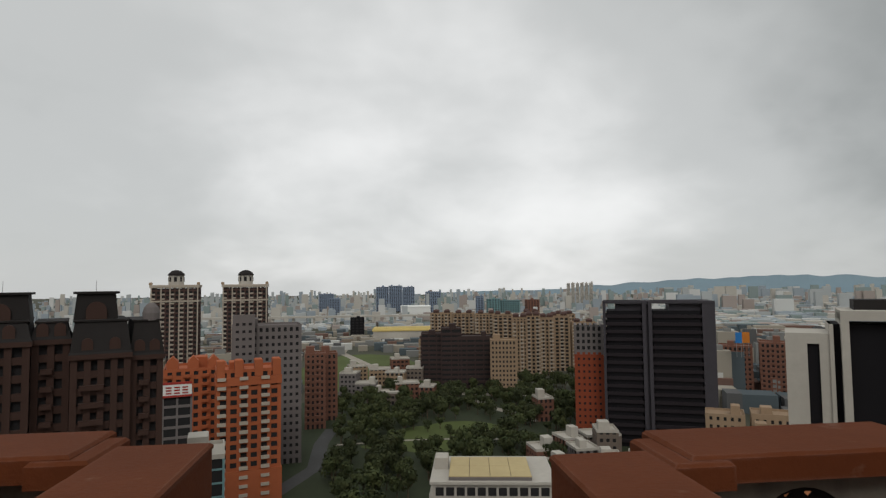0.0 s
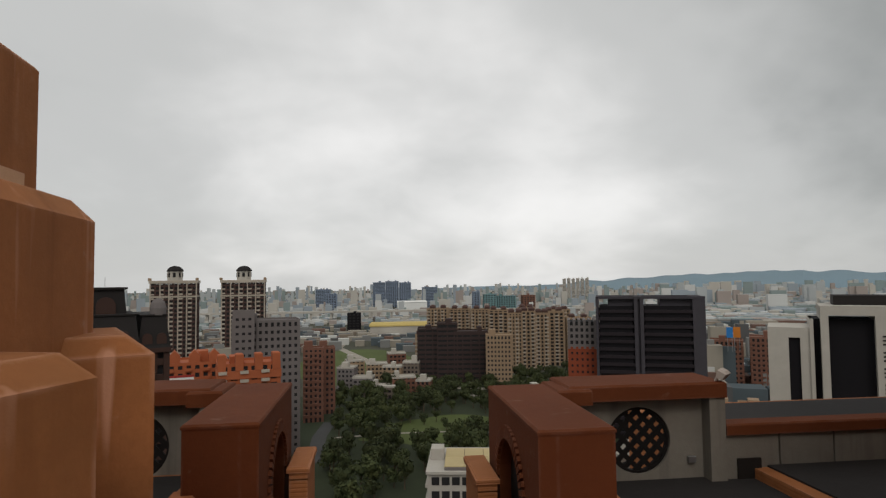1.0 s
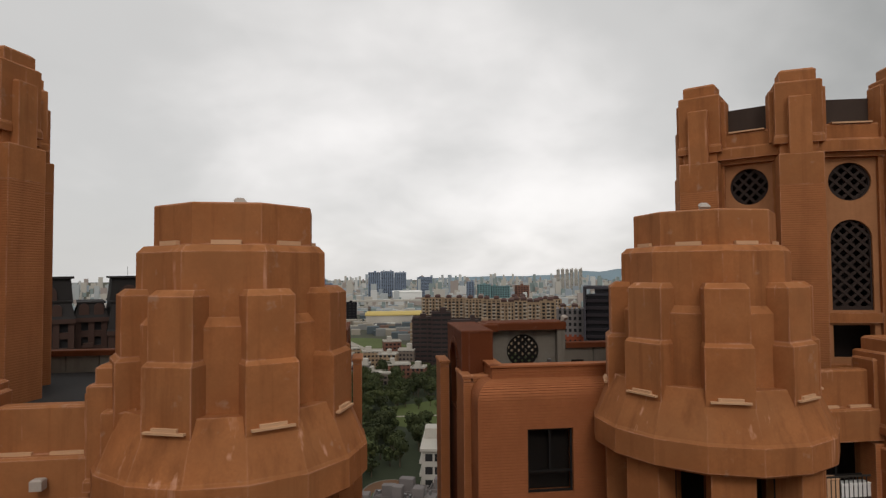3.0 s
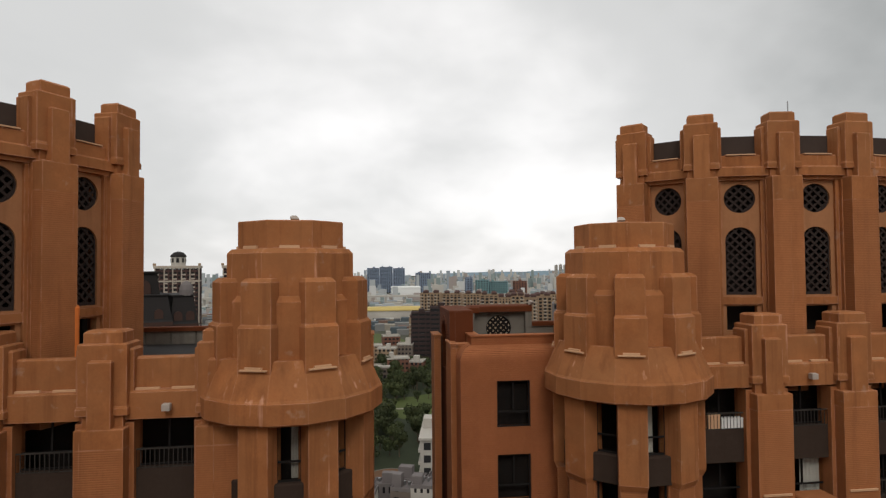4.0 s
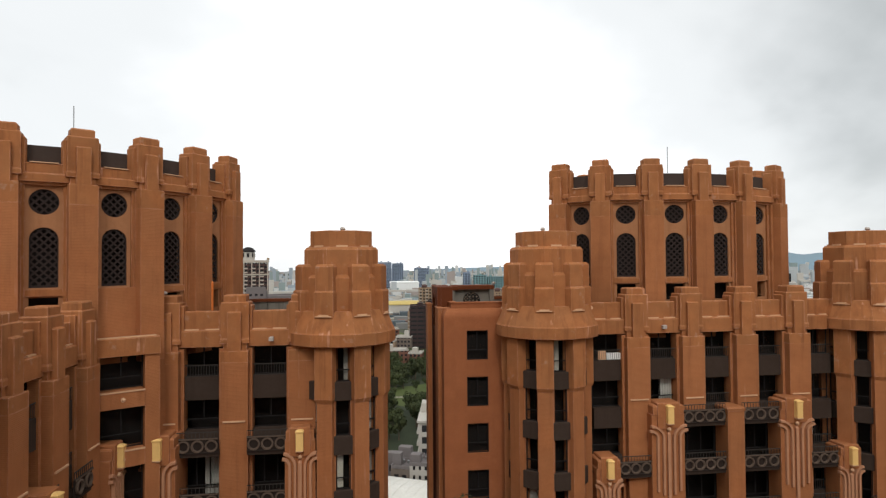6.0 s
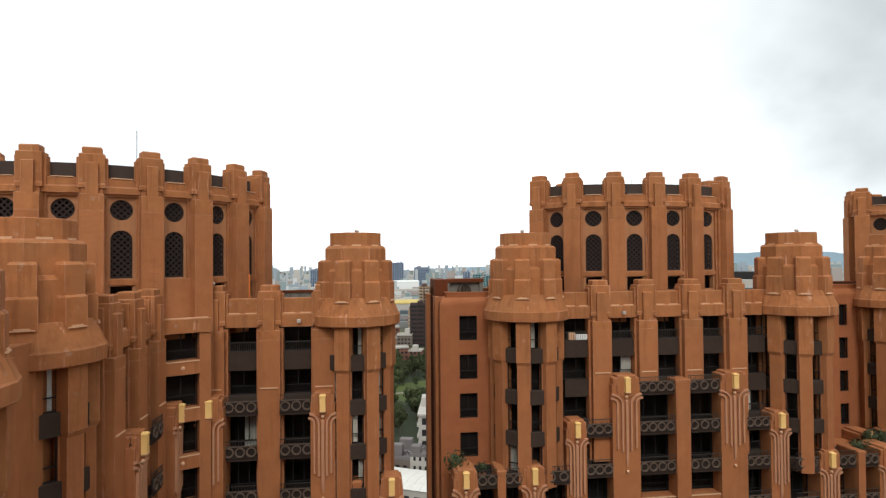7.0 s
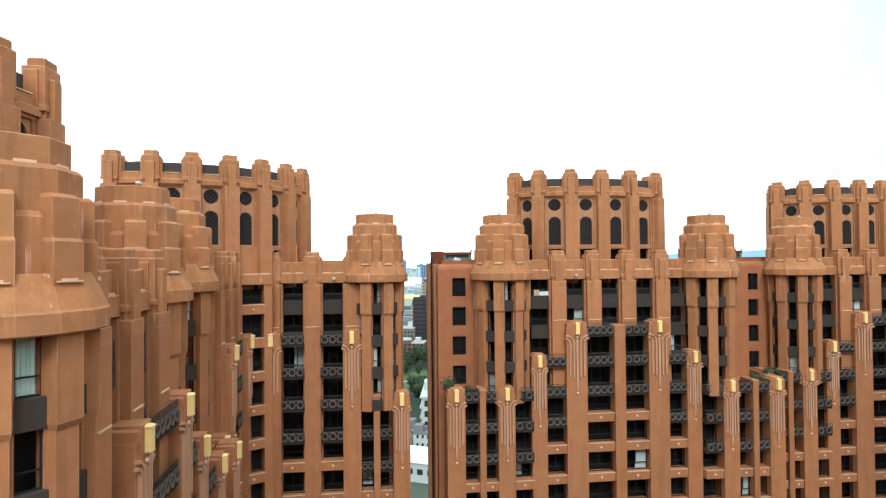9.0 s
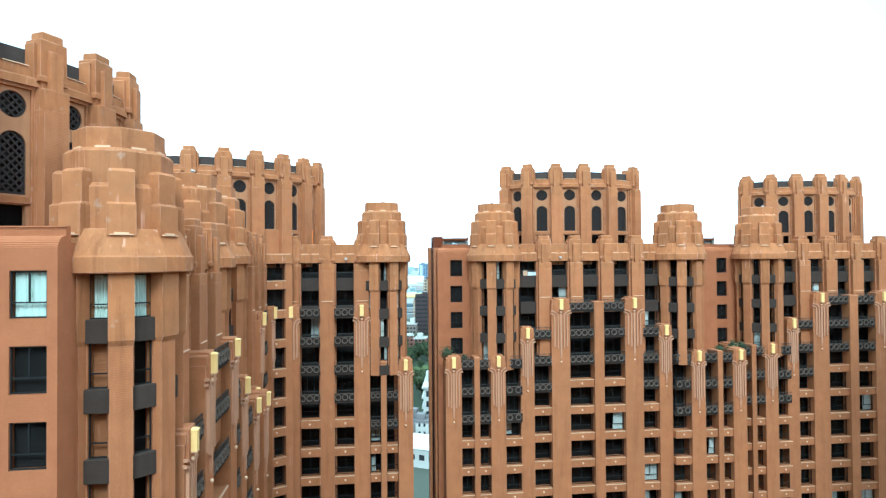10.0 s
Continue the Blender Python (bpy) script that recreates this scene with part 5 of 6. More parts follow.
part("base_storey", box(NEW(), -11.3, 11.3, -0.55, 16.3, 0, 12), P_ORANGE, b, "orange brick base")
b = city_block("apartment_block", -66, 232, 22, 18, 45.5, P_ORANGE, "orange brick apartment block with gabled roof rooms", rz=16, band=1.4, bay=3.0, post=1.4, balconies=0.9, parapet_mat=P_ORANGE, seed=5)
bm = NEW()
for px in (-8, -1, 6):
    loft(bm, [[(px + xx, yy, zz) for xx, zz in ((-2, 45.5), (2, 45.5), (2, 49), (0, 51), (-2, 49))] for yy in (1, 6)])
part("gable", bm, P_ORANGE, b)
b = city_block("shop_block", -60, 192, 8.5, 12, 43, P_GREY, "grey block with a white and red sign board on its roof", rz=17, band=0.8, bay=8, post=0.6, roof=False)
part("sign_board", box(NEW(), -4.0, 4.0, -0.5, 0.2, 43.2, 47.6), M_WHITE, b, "white sign board")
P_SIGN = wall_paint("red_sign_paint", (0.35, 0.04, 0.03))
for z0, z1 in ((43.2, 43.8), (47.0, 47.7)):
    part("sign_border", box(NEW(), -4.1, 4.1, -0.62, -0.48, z0, z1), P_SIGN, b, "dark red border of the sign")
for k in range(3):
    for q in range(3):
        part("sign_bar", box(NEW(), -3.2 + 2.3 * k, -1.6 + 2.3 * k, -0.62, -0.5, 44.2 + 0.85 * q, 44.6 + 0.85 * q), P_SIGN, b, "dark red bar")
city_block("office_block", -39, 146, 8.0, 14, 36.5, P_TEAL, "low office block with a blue-green glass front", rz=14, band=0.4, bay=8, post=0.5, parapet_mat=P_PALE)
city_block("apartment_block", -33, 332, 11, 12, 39, P_BROWN, "brown brick apartment block with balconies", rz=6, band=1.4, bay=3, balconies=0.8)
city_block("apartment_block", -27, 352, 9, 12, 37, P_BROWN, "red-brown brick apartment block", rz=6, band=1.5, bay=2.6)

# the dark stepped office block and the beige estate behind it
for x, y, w, h in ((40, 437, 17, 40), (53, 432, 15, 44), (70, 430, 25, 38)):
    city_block("office_block", x, y, w, 20, h, P_DARK, "dark brown office block with ribbon windows", rz=-6, band=1.9, bay=6, post=0.7, floor=3.4, seed=int(x))
city_block("apartment_block", 86, 408, 18, 15, 37, P_BEIGE, "beige apartment slab with a stepped roof", rz=-10, band=1.6, bay=2.6, post=1.2)
for i, (x, y, w, h) in enumerate(((127, 484, 12, 49), (115, 480, 12, 48), (141, 492, 11, 47), (59, 557, 20, 49), (81, 565, 20, 48), (100, 551, 20, 48), (159, 516, 18, 47), (186, 529, 22, 40), (38, 470, 12, 33), (178, 560, 20, 46), (112, 532, 18, 48), (140, 540, 16, 49))):
    b = city_block("apartment_block", x, y, w, 18, h, P_BEIGE, "beige high-rise with rows of small windows and a hipped roof room", rz=-12, band=1.1, bay=3.4 if i % 2 else 4.2, post=1.5, inset=0.9, balconies=0.5 if i % 2 else 0.3, balcony_mat=P_CREAM, seed=30 + i, roof=False)
    bm = NEW()
    for q in (-w * 0.25, w * 0.25):
        loft(bm, [rect(q - 2.4, q + 2.4, 4, 12, h), rect(q - 2.4, q + 2.4, 4, 12, h + 2.6), rect(q - 3.0, q + 3.0, 3.4, 12.6, h + 2.7), rect(q - 1.4, q + 1.4, 6, 10, h + 4.2)])
    part("roof_room", bm, P_UMBER, b, "hipped brown roof room")

# the black office slab with open frames on top
b = thing("office_tower", pose(129, 268, 0, 0, 0, -22), "black banded office tower with grey walls and open top frame", "building", "city blocks")
for x0, x1 in ((-23.0, -6.5), (-2.2, 19.5)):
    part("core", box(NEW(), x0 + 0.5, x1 - 0.5, 0.6, 22, 0, 63), P_BLACK, b, "black glass")
    bm = NEW()
    z = 2.0
    while z < 61:
        box(bm, x0, x1, -0.2, 22, z, z + 1.5)
        z += 3.6
    tagged(part("floor_band", bm, P_SOOT, b, "dark brown spandrel bands"), kind="stuff")
bm = NEW()
box(bm, -6.5, -4.9, -1.2, 22.5, 0, 67.4)
box(bm, -3.8, -2.2, -1.2, 22.5, 0, 67.4)
box(bm, -4.9, -3.8, 0.5, 22, 0, 66)
box(bm, 19.5, 25.0, -0.4, 22.5, 0, 67.4)
box(bm, -24.2, -23.0, -0.6, 22.5, 0, 67.4)
box(bm, -24.2, 25.0, -0.6, 2.0, 66.3, 67.5)
box(bm, -24.2, 25.0, 19.0, 22.5, 66.3, 67.5)
box(bm, -18.5, -6.5, 2.0, 20, 63, 66.2)
box(bm, 5.5, 19.5, 2.0, 20, 63, 66.2)
part("frame_wall", bm, P_SMOKE, b, "grey side walls and top frame")
b = city_block("apartment_block", 104, 290, 14, 16, 41, P_RED, "red brick tower with a grey top part", rz=-18, band=1.9, bay=2.6, post=1.5, roof=False)
bm = NEW()
box(bm, -6.6, 6.6, 0.6, 15.4, 41.2, 54.5)
part("top_core", bm, P_WINDOW, b)
z = 42
while z < 54:
    part("floor_band", box(NEW(), -7, 7, 0, 16, z, z + 1.3), P_GREY, b)
    z += 3.1
for i in range(6):
    part("post", box(NEW(), -7 + 2.56 * i, -5.8 + 2.56 * i, -0.1, 16.1, 41, 55.5), P_GREY, b)

# the white building with dark slots
b = thing("office_tower", pose(101, 129, 0, 0, 0, -36), "white tiled tower with tall dark window slots", "building", "city blocks")
for x0, x1, y0, top in ((-7.0, -2.6, 0, 63.2), (-0.2, 1.8, 0, 63.2), (1.8, 2.6, -0.5, 66), (4.0, 5.6, -1.6, 68.6), (14.5, 20.0, -1.6, 68.0)):
    part("wall", box(NEW(), x0, x1, y0, 16, 0, top), P_PALE, b)
part("slot_glazing", box(NEW(), -2.6, -0.2, 0.8, 15, 0, 61.5), P_BLACK, b, "dark window slot")
part("top_beam", box(NEW(), -7.0, 1.8, -0.01, 16.01, 61.5, 63.9), P_PALE, b)
part("slot_glazing", box(NEW(), 1.9, 4.2, 1.5, 15, 0, 66), P_BLACK, b, "dark window slot")
part("glass_front", box(NEW(), 5.6, 14.5, 0.8, 15, 0, 66.0), P_BLACK, b, "dark glass front")
part("top_beam", box(NEW(), 4.0, 20.0, -1.61, 16.02, 67.0, 69.2), P_PALE, b)
part("plant_room", box(NEW(), 7.0, 19, 4, 14, 69.2, 71.5), P_SLATE, b)
for k in range(4):
    z = 60.5 - 3.6 * k
    for q in range(3):
        part("sign_bar", box(NEW(), 15.7, 18.3, -1.72, -1.58, z + 0.9 * q, z + 0.35 + 0.9 * q), P_SLATE, b, "dark bar")

for i, (x, y, w, h) in enumerate(((228, 366, 20, 34), (246, 350, 20, 37), (262, 362, 14, 31))):
    city_block("apartment_block", x, y, w, 16, h, P_BROWN, "red-brown brick apartment block", rz=-32, band=1.5, bay=3.0, post=1.3, balconies=0.6, seed=60 + i)
for i, (x, y, w, h) in enumerate(((133, 222, 14, 24), (147, 214, 14, 25), (140, 206, 8, 19))):
    city_block("apartment_block", x, y, w, 12, h, P_BEIGE, "low beige apartment block with a cluttered roof", rz=-30, band=1.7, bay=3.0, post=1.5, seed=70 + i)

# two hoardings on a frame above the brown blocks
for x, w, mat, label in ((220.0, 3.6, P_SKYBLUE, "bright blue hoarding on a roof frame"), (224.8, 4.0, P_HOARD, "bright orange hoarding on a roof frame")):
    b = thing("hoarding", pose(x, 349, 0, 0, 0, -32), label, "sign", "hoardings")
    part("board", block(NEW(), -w / 2, w / 2, -0.2, 0.2, 38.5, 45.0, 0.05), mat, b)
    for px in (-w * 0.35, w * 0.35):
        part("post", box(NEW(), px - 0.15, px + 0.15, 0.21, 0.5, 30, 44.6), M_STEEL, b)

# the low hall with a pale yellow glazed roof
b = thing("low_hall", pose(33.6, 177.8, 0, 0, 0, -9), "white balconied hall with a pale yellow panelled roof", "building", "city blocks")
part("wall", box(NEW(), -18, 18, 0.6, 26, 0, 17.4), P_PALE, b)
part("lower_roof", box(NEW(), -18.6, 18.6, -0.3, 26.6, 17.4, 18.2), P_PALE, b, "pale flat roof edge")
for row in range(3):
    z = 14.2 - 4.2 * row
    for k in range(11):
        part("window", box(NEW(), -16.9 + 3.1 * k, -14.5 + 3.1 * k, 0.5, 0.75, z - 0.2, z + 2.2), P_WINDOW, b)
    for k in range(6):
        part("window", box(NEW(), -18.1, -17.85, 2.5 + 4 * k, 4.9 + 4 * k, z, z + 1.9), P_WINDOW, b)
    part("balcony", box(NEW(), -18.9, -18.0, 1.5, 24, z - 1.3, z - 0.4), P_PALE, b, "white balcony front")
part("stair_tower", block(NEW(), -17.8, -13.6, 12, 18, 18.2, 21.8, 0.2), P_PALE, b, "pale stair tower on the roof")
part("upper_wall", box(NEW(), -13, 11.5, 1.2, 21, 18.2, 19.2), P_GREY, b)
M_YELLOW_PANEL = wall_paint("pale_yellow_panel", (0.5, 0.40, 0.21))
for i in range(4):
    for j in range(2):
        bm = block(NEW(), -13 + 6.15 * i, -6.95 + 6.15 * i, 1.2 + 9.9 * j, 11.0 + 9.9 * j, 19.2, 19.55, 0.12)
        part("roof_panel", bm, M_YELLOW_PANEL, b)

# mid-distance blocks with white roofs beyond the park, and yards beside the black tower
for i, (x, y, w, h, mat) in enumerate(((4, 392, 22, 7, P_TAUPE), (20, 402, 16, 11, P_BROWN), (32, 398, 10, 9, P_BROWN), (-8, 412, 14, 10, P_GREY), (12, 425, 14, 15, P_BEIGE), (26, 430, 12, 17, P_TAUPE), (-20, 420, 12, 16, P_GREY), (2, 450, 16, 14, P_BEIGE), (95, 245, 9, 14, P_TAUPE), (84, 238, 10, 9, P_GREY), (72, 224, 9, 7, P_TAUPE), (79, 213, 10, 6, P_GREY), (90, 227, 8, 8, P_TAUPE), (66, 236, 8, 10, P_BROWN), (98, 222, 9, 7, P_TAUPE), (84, 255, 9, 9, P_BROWN), (100, 262, 16, 8, P_TAUPE), (93, 330, 9, 12, P_BROWN), (-14, 470, 14, 14, P_BEIGE), (18, 470, 14, 19, P_BROWN))):
    city_block("low_block", x, y, w, 12, h, mat, ("low block with a pale flat roof", "low brick block among trees", "small grey block with roof rooms")[i % 3], rz=rnd.uniform(-15, 15), band=1.6, bay=3.2, post=1.2, seed=90 + i, parapet_mat=P_PALE)

# the plain full of roofs, out to the hills
M_ROOFS = material("roofs_and_walls_far_off", (0.30, 0.29, 0.28), 0.9, 0.3, 0.05, bump=0, stain_scale=0.01)


def tint_by_block(mat, stops):
    """Give each joined block one of several wall colours."""
    nt = mat.node_tree
    g = nt.nodes.new("ShaderNodeNewGeometry")
    cr = nt.nodes.new("ShaderNodeValToRGB")
    cr.color_ramp.interpolation = "CONSTANT"
    while len(cr.color_ramp.elements) < len(stops):
        cr.color_ramp.elements.new(0.5)
    for e, (p, c) in zip(cr.color_ramp.elements, stops):
        e.position, e.color = p, (*c, 1)
    nt.links.new(g.outputs["Random Per Island"], cr.inputs[0])
    nt.links.new(cr.outputs[0], nt.nodes["Principled BSDF"].inputs["Base Color"])


tint_by_block(M_ROOFS, [(0.0, (0.20, 0.20, 0.19)), (0.2, (0.10, 0.10, 0.10)), (0.38, (0.30, 0.27, 0.22)), (0.55, (0.15, 0.09, 0.07)), (0.66, (0.50, 0.50, 0.47)), (0.75, (0.08, 0.10, 0.11)), (0.9, (0.22, 0.18, 0.14))])

# distance haze is mixed into these pale, bluish block colours
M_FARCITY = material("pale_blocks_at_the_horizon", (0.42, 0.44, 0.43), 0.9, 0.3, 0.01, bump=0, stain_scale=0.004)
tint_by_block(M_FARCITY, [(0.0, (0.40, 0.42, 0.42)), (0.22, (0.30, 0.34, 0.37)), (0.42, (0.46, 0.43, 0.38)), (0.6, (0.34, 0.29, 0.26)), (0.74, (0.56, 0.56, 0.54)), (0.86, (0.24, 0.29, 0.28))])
bm = near_bm = NEW()
far_bm = NEW()
r3 = random.Random(5)
made = 0
while made < 7000:
    D = 380 * (4400 / 380) ** (r3.random() ** 0.8)
    ang = radians(r3.uniform(-34, 50))
    x, y = D * math.sin(ang), D * math.cos(ang)
    if in_ellipse(x, y, 30, 310, 130, 140) or in_ellipse(x, y, -15, 560, 70, 140) or (20 < x < 200 and 380 < y < 600):
        continue
    w, d = r3.uniform(7, 19), r3.uniform(8, 18)
    h = r3.uniform(5, 16) if r3.random() < 0.82 else r3.uniform(15, 34)
    if math.degrees(ang) > 26 and D > 700:
        w, d, h = w * 2.2, d * 1.5, r3.uniform(6, 14)
    if -30 < math.degrees(ang) < 14 and 600 < D < 1250:
        h = r3.uniform(4, 9)
    if D > 1500 and r3.random() < 0.09:
        h = r3.uniform(30, 58)
    c, s = math.cos(ang * 0.7), math.sin(-ang * 0.7)
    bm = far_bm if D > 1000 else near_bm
    q = [(x + a * c - b2 * s, y + a * s + b2 * c) for a, b2 in ((-w / 2, -d / 2), (w / 2, -d / 2), (w / 2, d / 2), (-w / 2, d / 2))]
    loft(bm, [[(px, py, 0) for px, py in q], [(px, py, h) for px, py in q]])
    if h > 14 and D < 1000:
        q2 = [(x + (px - x) * 0.35, y + (py - y) * 0.35) for px, py in q]
        loft(bm, [[(px, py, h) for px, py in q2], [(px, py, h + 3) for px, py in q2]])
    made += 1
put("horizon_blocks", to_mesh("horizon_blocks", far_bm, M_FARCITY), None, Matrix(), "blocks towards the horizon, paled and blued for haze", "city", kind="stuff")
put("distant_roofs", to_mesh("distant_roofs", near_bm, M_ROOFS), None, Matrix(), "dense low roofs and blocks of the plain", "city", kind="stuff")

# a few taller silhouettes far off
for i, (x, y, w, h, mat) in enumerate(((16, 1748, 36, 72, P_HAZE_BLUE), (54, 1750, 38, 75, P_HAZE_BLUE), (92, 1752, 34, 71, P_HAZE_BLUE), (150, 1600, 40, 58, P_HAZE_BLUE), (-100, 1450, 26, 46, P_HAZE_BLUE), (-140, 1700, 40, 54, P_HAZE_BLUE), (251, 1276, 26, 44, P_TEAL), (290, 1290, 40, 40, P_TEAL), (225, 1300, 14, 50, P_HAZE_BLUE), (-29, 900, 20, 28, P_BLACK), (330, 1250, 26, 42, P_BROWN))):
    city_block("far_tower", x, y, w, 24, h, mat, ("tower block far across the plain, blued for haze", "teal glass block far across the plain", "dark cubic block beside the fields")[0 if mat is P_HAZE_BLUE else 1 if mat is P_TEAL else 2], rz=0, band=1.8, bay=6, post=2, floor=4, seed=120 + i, group="far towers")
for i in range(6):
    x, y = 585 + 13 * i, 1797 - 4 * i
    city_block("far_tower", x, y, 10.5, 16, 76 + (i % 2) * 1.5, P_PALE, "slender pale tower in a far row", rz=-18, band=1.8, bay=4, post=1.5, floor=4, group="far row of towers", seed=140 + i)
b = thing("long_hall", pose(40, 800, 0), "long low hall with a yellow roof beyond the fields", "building")
part("wall", box(NEW(), -45, 50, 0, 30, 0, 16), P_PALE, b)
part("roof", block(NEW(), -46, 51, -1, 31, 16, 20.5, 3.0), P_YELLOW, b, "yellow metal roof")
b = thing("long_hall", pose(90, 1400, 0), "long white hall far across the plain", "building")
part("wall", box(NEW(), -34, 34, 0, 40, 0, 26), M_WHITE, b)
part("roof", block(NEW(), -35, 35, -1, 41, 26, 29, 2.0), M_WHITE, b)

# the viaduct across the plain
b = thing("viaduct", pose(0, 1150, 0, 0, 0, -1), "long concrete viaduct on piers across the plain", "bridge")
part("deck", box(NEW(), -520, 480, 0, 14, 17, 20.5), P_PALE, b)
for i in range(26):
    part("pier", box(NEW(), -500 + 38 * i, -496 + 38 * i, 4, 10, 0, 17), P_PALE, b)

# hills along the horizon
# haze is painted in: the woods' base colour is turned blue-grey
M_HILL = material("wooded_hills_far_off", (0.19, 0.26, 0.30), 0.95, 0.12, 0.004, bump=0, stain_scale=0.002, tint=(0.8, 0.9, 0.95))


def hills(dist, spans, seed, label, mat):
    bm = NEW()
    rows = []
    n = 110
    for j, (rad, k) in enumerate(((dist - 450, 0.0), (dist - 250, 0.45), (dist, 1.0), (dist + 120, 0.9))):
        row = []
        for i in range(n + 1):
            a = spans[0] + (spans[1] - spans[0]) * i / n
            t = i / n
            rise = spans[2] + (spans[3] - spans[2]) * t ** 1.2
            wob = 0.75 + 0.5 * noise.noise(Vector((t * 7 + seed, j * 0.3, 0))) + 0.2 * noise.noise(Vector((t * 30, seed, j)))
            row.append(bm.verts.new((rad * math.sin(radians(a)), rad * math.cos(radians(a)), max(0.0, k * rise * wob))))
        rows.append(row)
    for a, b2 in zip(rows, rows[1:]):
        for i in range(n):
            bm.faces.new((a[i], a[i + 1], b2[i + 1], b2[i]))
    put("hills", to_mesh("hills", bm, mat), None, Matrix(), label, "hill", kind="structure")


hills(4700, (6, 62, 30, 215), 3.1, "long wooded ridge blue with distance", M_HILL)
hills(3300, (40, 62, 5, 90), 9.4, "lower wooded hill before the ridge, in haze blue", M_HILL)

# ---- small things on the roofs and terraces ----


def floodlight(x, y, z, rz):
    f = thing("floodlight", pose(x, y, z, 0, 0, rz), "small pale floodlight on the turret top", "floodlight", "roof floodlights")
    part("bracket", tube(NEW(), [(0, 0, 0), (0, 0, 0.12)], 0.035), M_STEEL, f)
    part("lamp_head", loft(NEW(), [rect(-0.11, 0.11, -0.1, 0.06, 0.08), rect(-0.15, 0.15, -0.15, 0.08, 0.2), rect(-0.08, 0.08, -0.05, 0.04, 0.27)]), M_LAMPHEAD, f, m=pose(0, 0, 0, 20, 0, 0))


for x, y, z, rz in ((-4.4, -1.0, 77.74, 20), (8.3, -0.6, 77.74, -15), (31.4, -0.6, 77.74, 10), (44.9, 3.2, 77.74, 0), (-14.3, -2.4, 74.05, 30), (-18.3, -25.0, 77.6, 60)):
    floodlight(x, y, z, rz)


def wall_lamp(x, y, z):
    w = thing("wall_lamp", pose(x, y, z), "small pale box lamp on the roof beam", "lamp", "beam lamps")
    part("lamp_box", block(NEW(), -0.13, 0.13, -0.28, -0.04, 0, 0.24, 0.03), M_LAMPHEAD, w)
    part("bracket", box(NEW(), -0.05, 0.05, -0.05, 0.1, 0.06, 0.18), M_STEEL, w)


wall_lamp(-8.46, -1.98, LINTEL + 0.3)
wall_lamp(16.4, -0.6, LINTEL + 0.3)


def antenna(x, y, z, h):
    a = thing("lightning_rod", pose(x, y, z), "thin steel lightning rod on the crown", "antenna", "lightning rods")
    part("mast", tube(NEW(), [(0, 0, 0), (0, 0, h)], 0.03), M_STEEL, a)
    part("foot", loft(NEW(), [ngon(0.12, 8, 0), ngon(0.12, 8, 0.1), ngon(0.04, 8, 0.2)]), M_STEEL, a)


antenna(19.64, 4.6, 80.6, 3.8)
antenna(-20.0, -0.4, 80.6, 4.6)
antenna(54.0, 8.5, 80.6, 4.0)

b = thing("banner_roll", pose(-12.5, 0.1, 72.3), "bright orange rolled banners standing on the roof", "banner")
for dx, h in ((-0.16, 2.35), (0.16, 2.5)):
    part("roll", loft(NEW(), [[(dx + p[0], p[1], p[2]) for p in ngon(r, 10, zz)] for r, zz in ((0.09, 0.1), (0.13, 0.25), (0.12, h * 0.6), (0.13, h - 0.1), (0.08, h))]), M_ORANGE, b)
    part("pole", tube(NEW(), [(dx, 0, 0), (dx, 0, h + 0.12)], 0.03), M_STEEL, b)


def bush(x, y, z, s, seed):
    p = thing("potted_shrub", pose(x, y, z) @ Matrix.Scale(s, 4), "leafy shrub in a terracotta pot on the terrace", "plant", "terrace plants")
    part("pot", loft(NEW(), [ngon(0.25, 10, 0), ngon(0.34, 10, 0.45), ngon(0.37, 10, 0.5), ngon(0.3, 10, 0.5), ngon(0.28, 10, 0.4)]), M_STUCCO, p)
    rr = random.Random(seed)
    bm = NEW()
    for _ in range(260):
        d = Vector((rr.gauss(0, 1), rr.gauss(0, 1), rr.gauss(0, 1))).normalized()
        c = Vector((0, 0, 1.1)) + Vector((d.x * 0.75, d.y * 0.75, d.z * 0.65)) * rr.uniform(0.35, 1.05)
        u = d.orthogonal().normalized()
        w = d.cross(u)
        q = rr.uniform(0.06, 0.13)
        bm.faces.new([bm.verts.new(c + a * q * u + k * q * w) for a, k in ((-1, 0), (0, -0.6), (1, 0), (0, 0.6))])
    part("foliage", bm, M_SHRUB, p)
    bm = NEW()
    for k in range(5):
        a = k * 1.3
        tube(bm, [(0, 0, 0.4), (0.2 * math.cos(a), 0.2 * math.sin(a), 0.8), (0.45 * math.cos(a), 0.45 * math.sin(a), 1.3)], 0.025, 5)
    part("stem", bm, M_TRUNK, p)


M_SHRUB = material("shrub_leaves", (0.05, 0.07, 0.028), 0.8, 0.3, 3, bump=0)
for i, (x, y, z, s) in enumerate(((2.8, -1.2, 59.2, 1.35), (4.9, -1.0, 59.2, 0.8), (36.0, -1.2, 59.2, 1.0), (37.4, -1.0, 59.2, 0.9), (38.9, 0.6, 59.2, 1.1), (9.9, -1.5, 59.2, 0.7), (40.2, 1.0, 60.0, 1.0))):
    bush(x, y, z if z < 60 else 59.2, s, 40 + i)

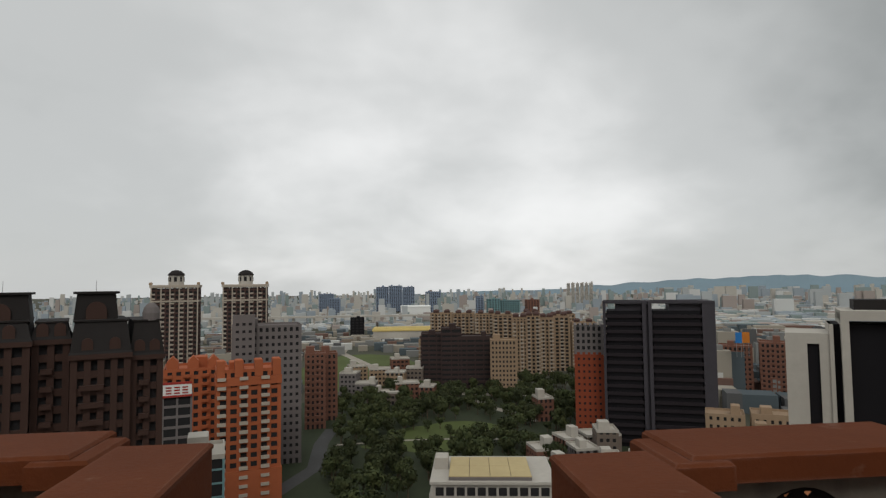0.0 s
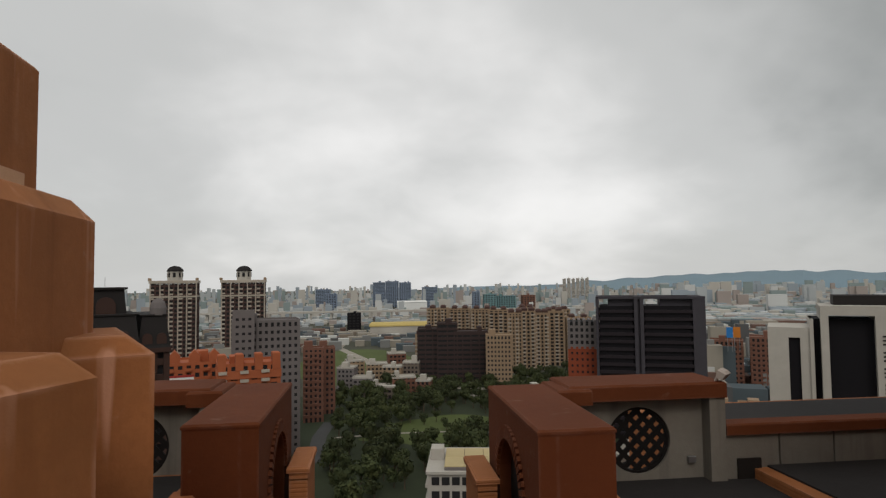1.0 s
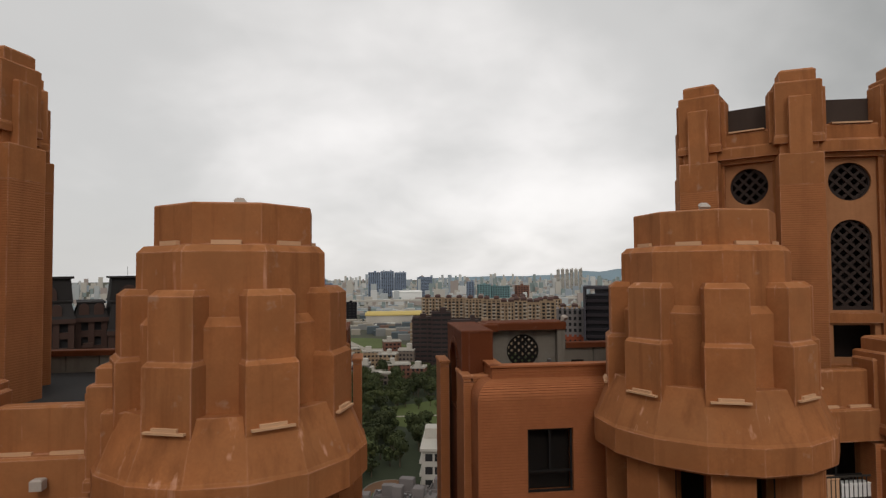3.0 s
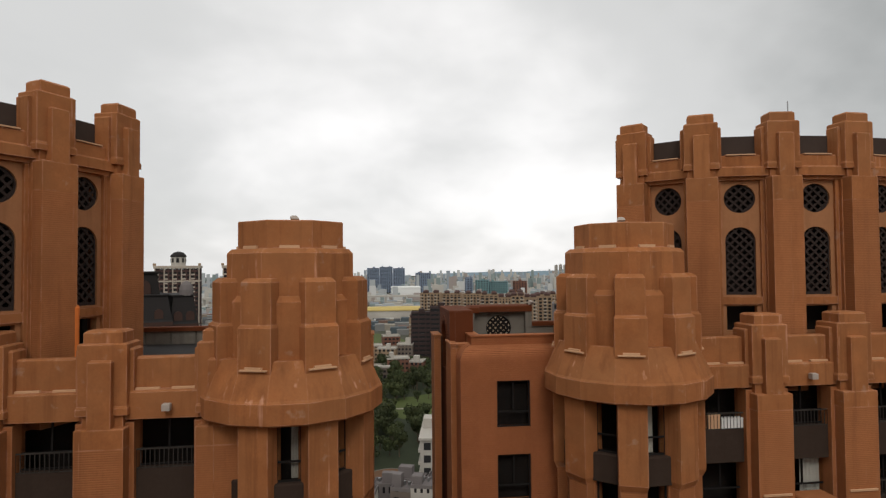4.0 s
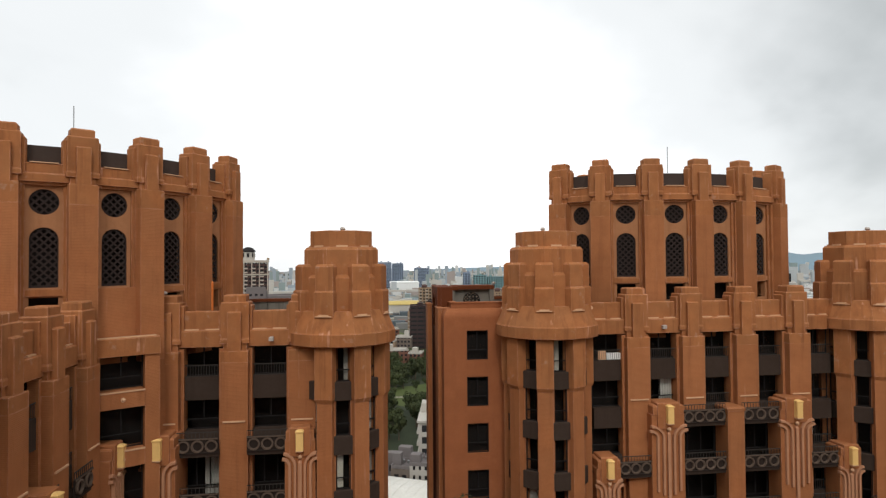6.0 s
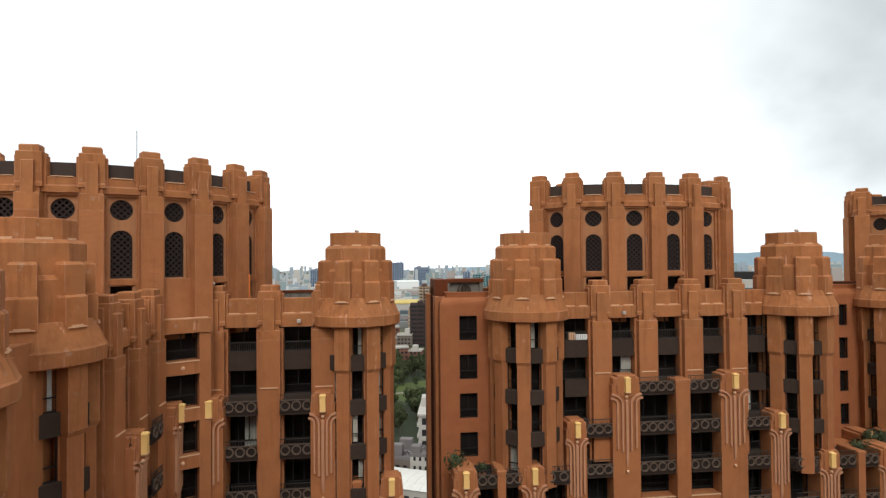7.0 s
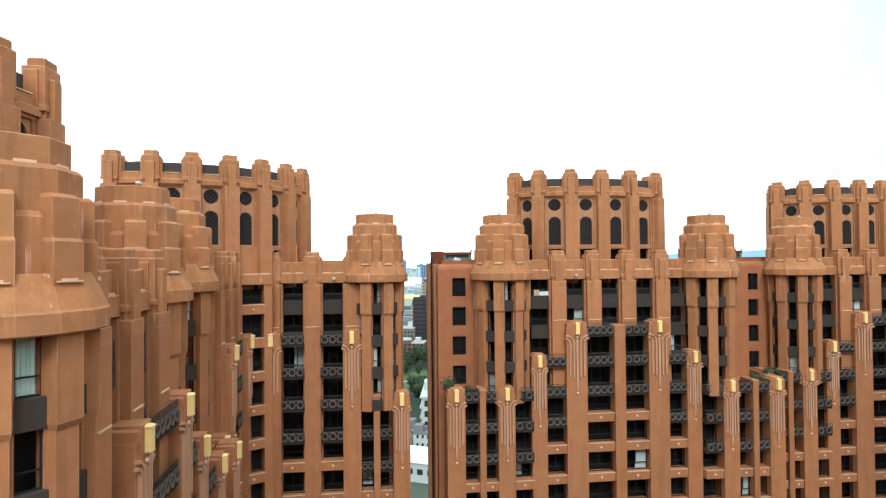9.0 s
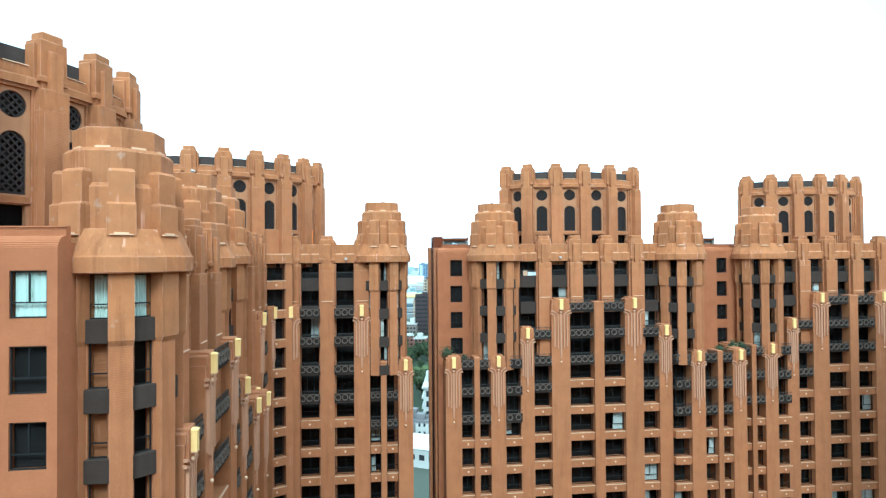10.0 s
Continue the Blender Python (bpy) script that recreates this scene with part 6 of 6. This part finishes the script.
# boxes behind the top window beside the turret
for x, w, h, mat, label in ((12.3, 0.5, 0.55, M_STRIP, "brown cardboard box on the window ledge"), (13.1, 0.95, 0.38, M_WHITE, "white storage box on the window ledge")):
    s = thing("storage_box", pose(x, -0.12, LINTEL - 1.71), label, "box", "boxes on the ledge")
    part("case", block(NEW(), -w / 2, w / 2, -0.16, 0.1, 0, h, 0.02), mat, s)
    part("lid", block(NEW(), -w / 2 - 0.015, w / 2 + 0.015, -0.175, 0.115, h, h + 0.05, 0.015), mat, s)

# the white workshop and the small houses beyond the gap
b = thing("workshop", pose(6.5, 139, 0, 0, 0, -28), "white workshop with a broad pale metal roof", "building", "city blocks")
part("wall", box(NEW(), -15, 12, 0, 16, 0, 6.4), P_PALE, b)
for k in range(7):
    part("window", box(NEW(), -13.6 + 3.6 * k, -11.6 + 3.6 * k, -0.08, 0.1, 2.6, 4.4), P_WINDOW, b)
for k in range(9):
    part("roof_sheet", loft(NEW(), [[(-15.3 + 3.07 * k + dx, yy, zz + dz) for yy, zz in ((-0.5, 6.4), (8, 7.3), (16.5, 6.4))] + [(-15.3 + 3.07 * k + dx, yy, zz + dz + 0.12) for yy, zz in ((16.5, 6.4), (8, 7.3), (-0.5, 6.4))] for dx, dz in ((0.0, 0.0), (3.03, 0.05))]), M_SHEET, b, "pale metal roof sheet")
for i, (x, y, w, d, h, mat) in enumerate(((8.0, 163, 6.5, 7, 7.2, P_TAUPE), (14.4, 161, 7, 8, 8.4, P_PALE), (3.2, 171, 7, 6, 6.0, P_GREY), (11.5, 172, 8, 7, 6.6, P_PALE), (19.8, 168, 7, 8, 7.4, P_TAUPE), (-3.5, 160, 7, 8, 7.0, P_PALE))):
    h_ob = city_block("low_block", x, y, w, d, h, mat, "small low house with a cluttered grey roof", rz=-22 + 6 * (i % 3), band=1.7, bay=2.6, post=1.1, seed=200 + i, parapet_mat=P_GREY)
    for k in range(3):
        part("roof_tank", loft(NEW(), [[(p[0] - w * 0.3 + 1.6 * k, p[1] + d * 0.75, p[2]) for p in ngon(0.45, 10, zz)] for zz in (h + 0.25, h + 1.3 + 0.2 * (k % 2))]), M_STEEL, h_ob, "steel water tank")
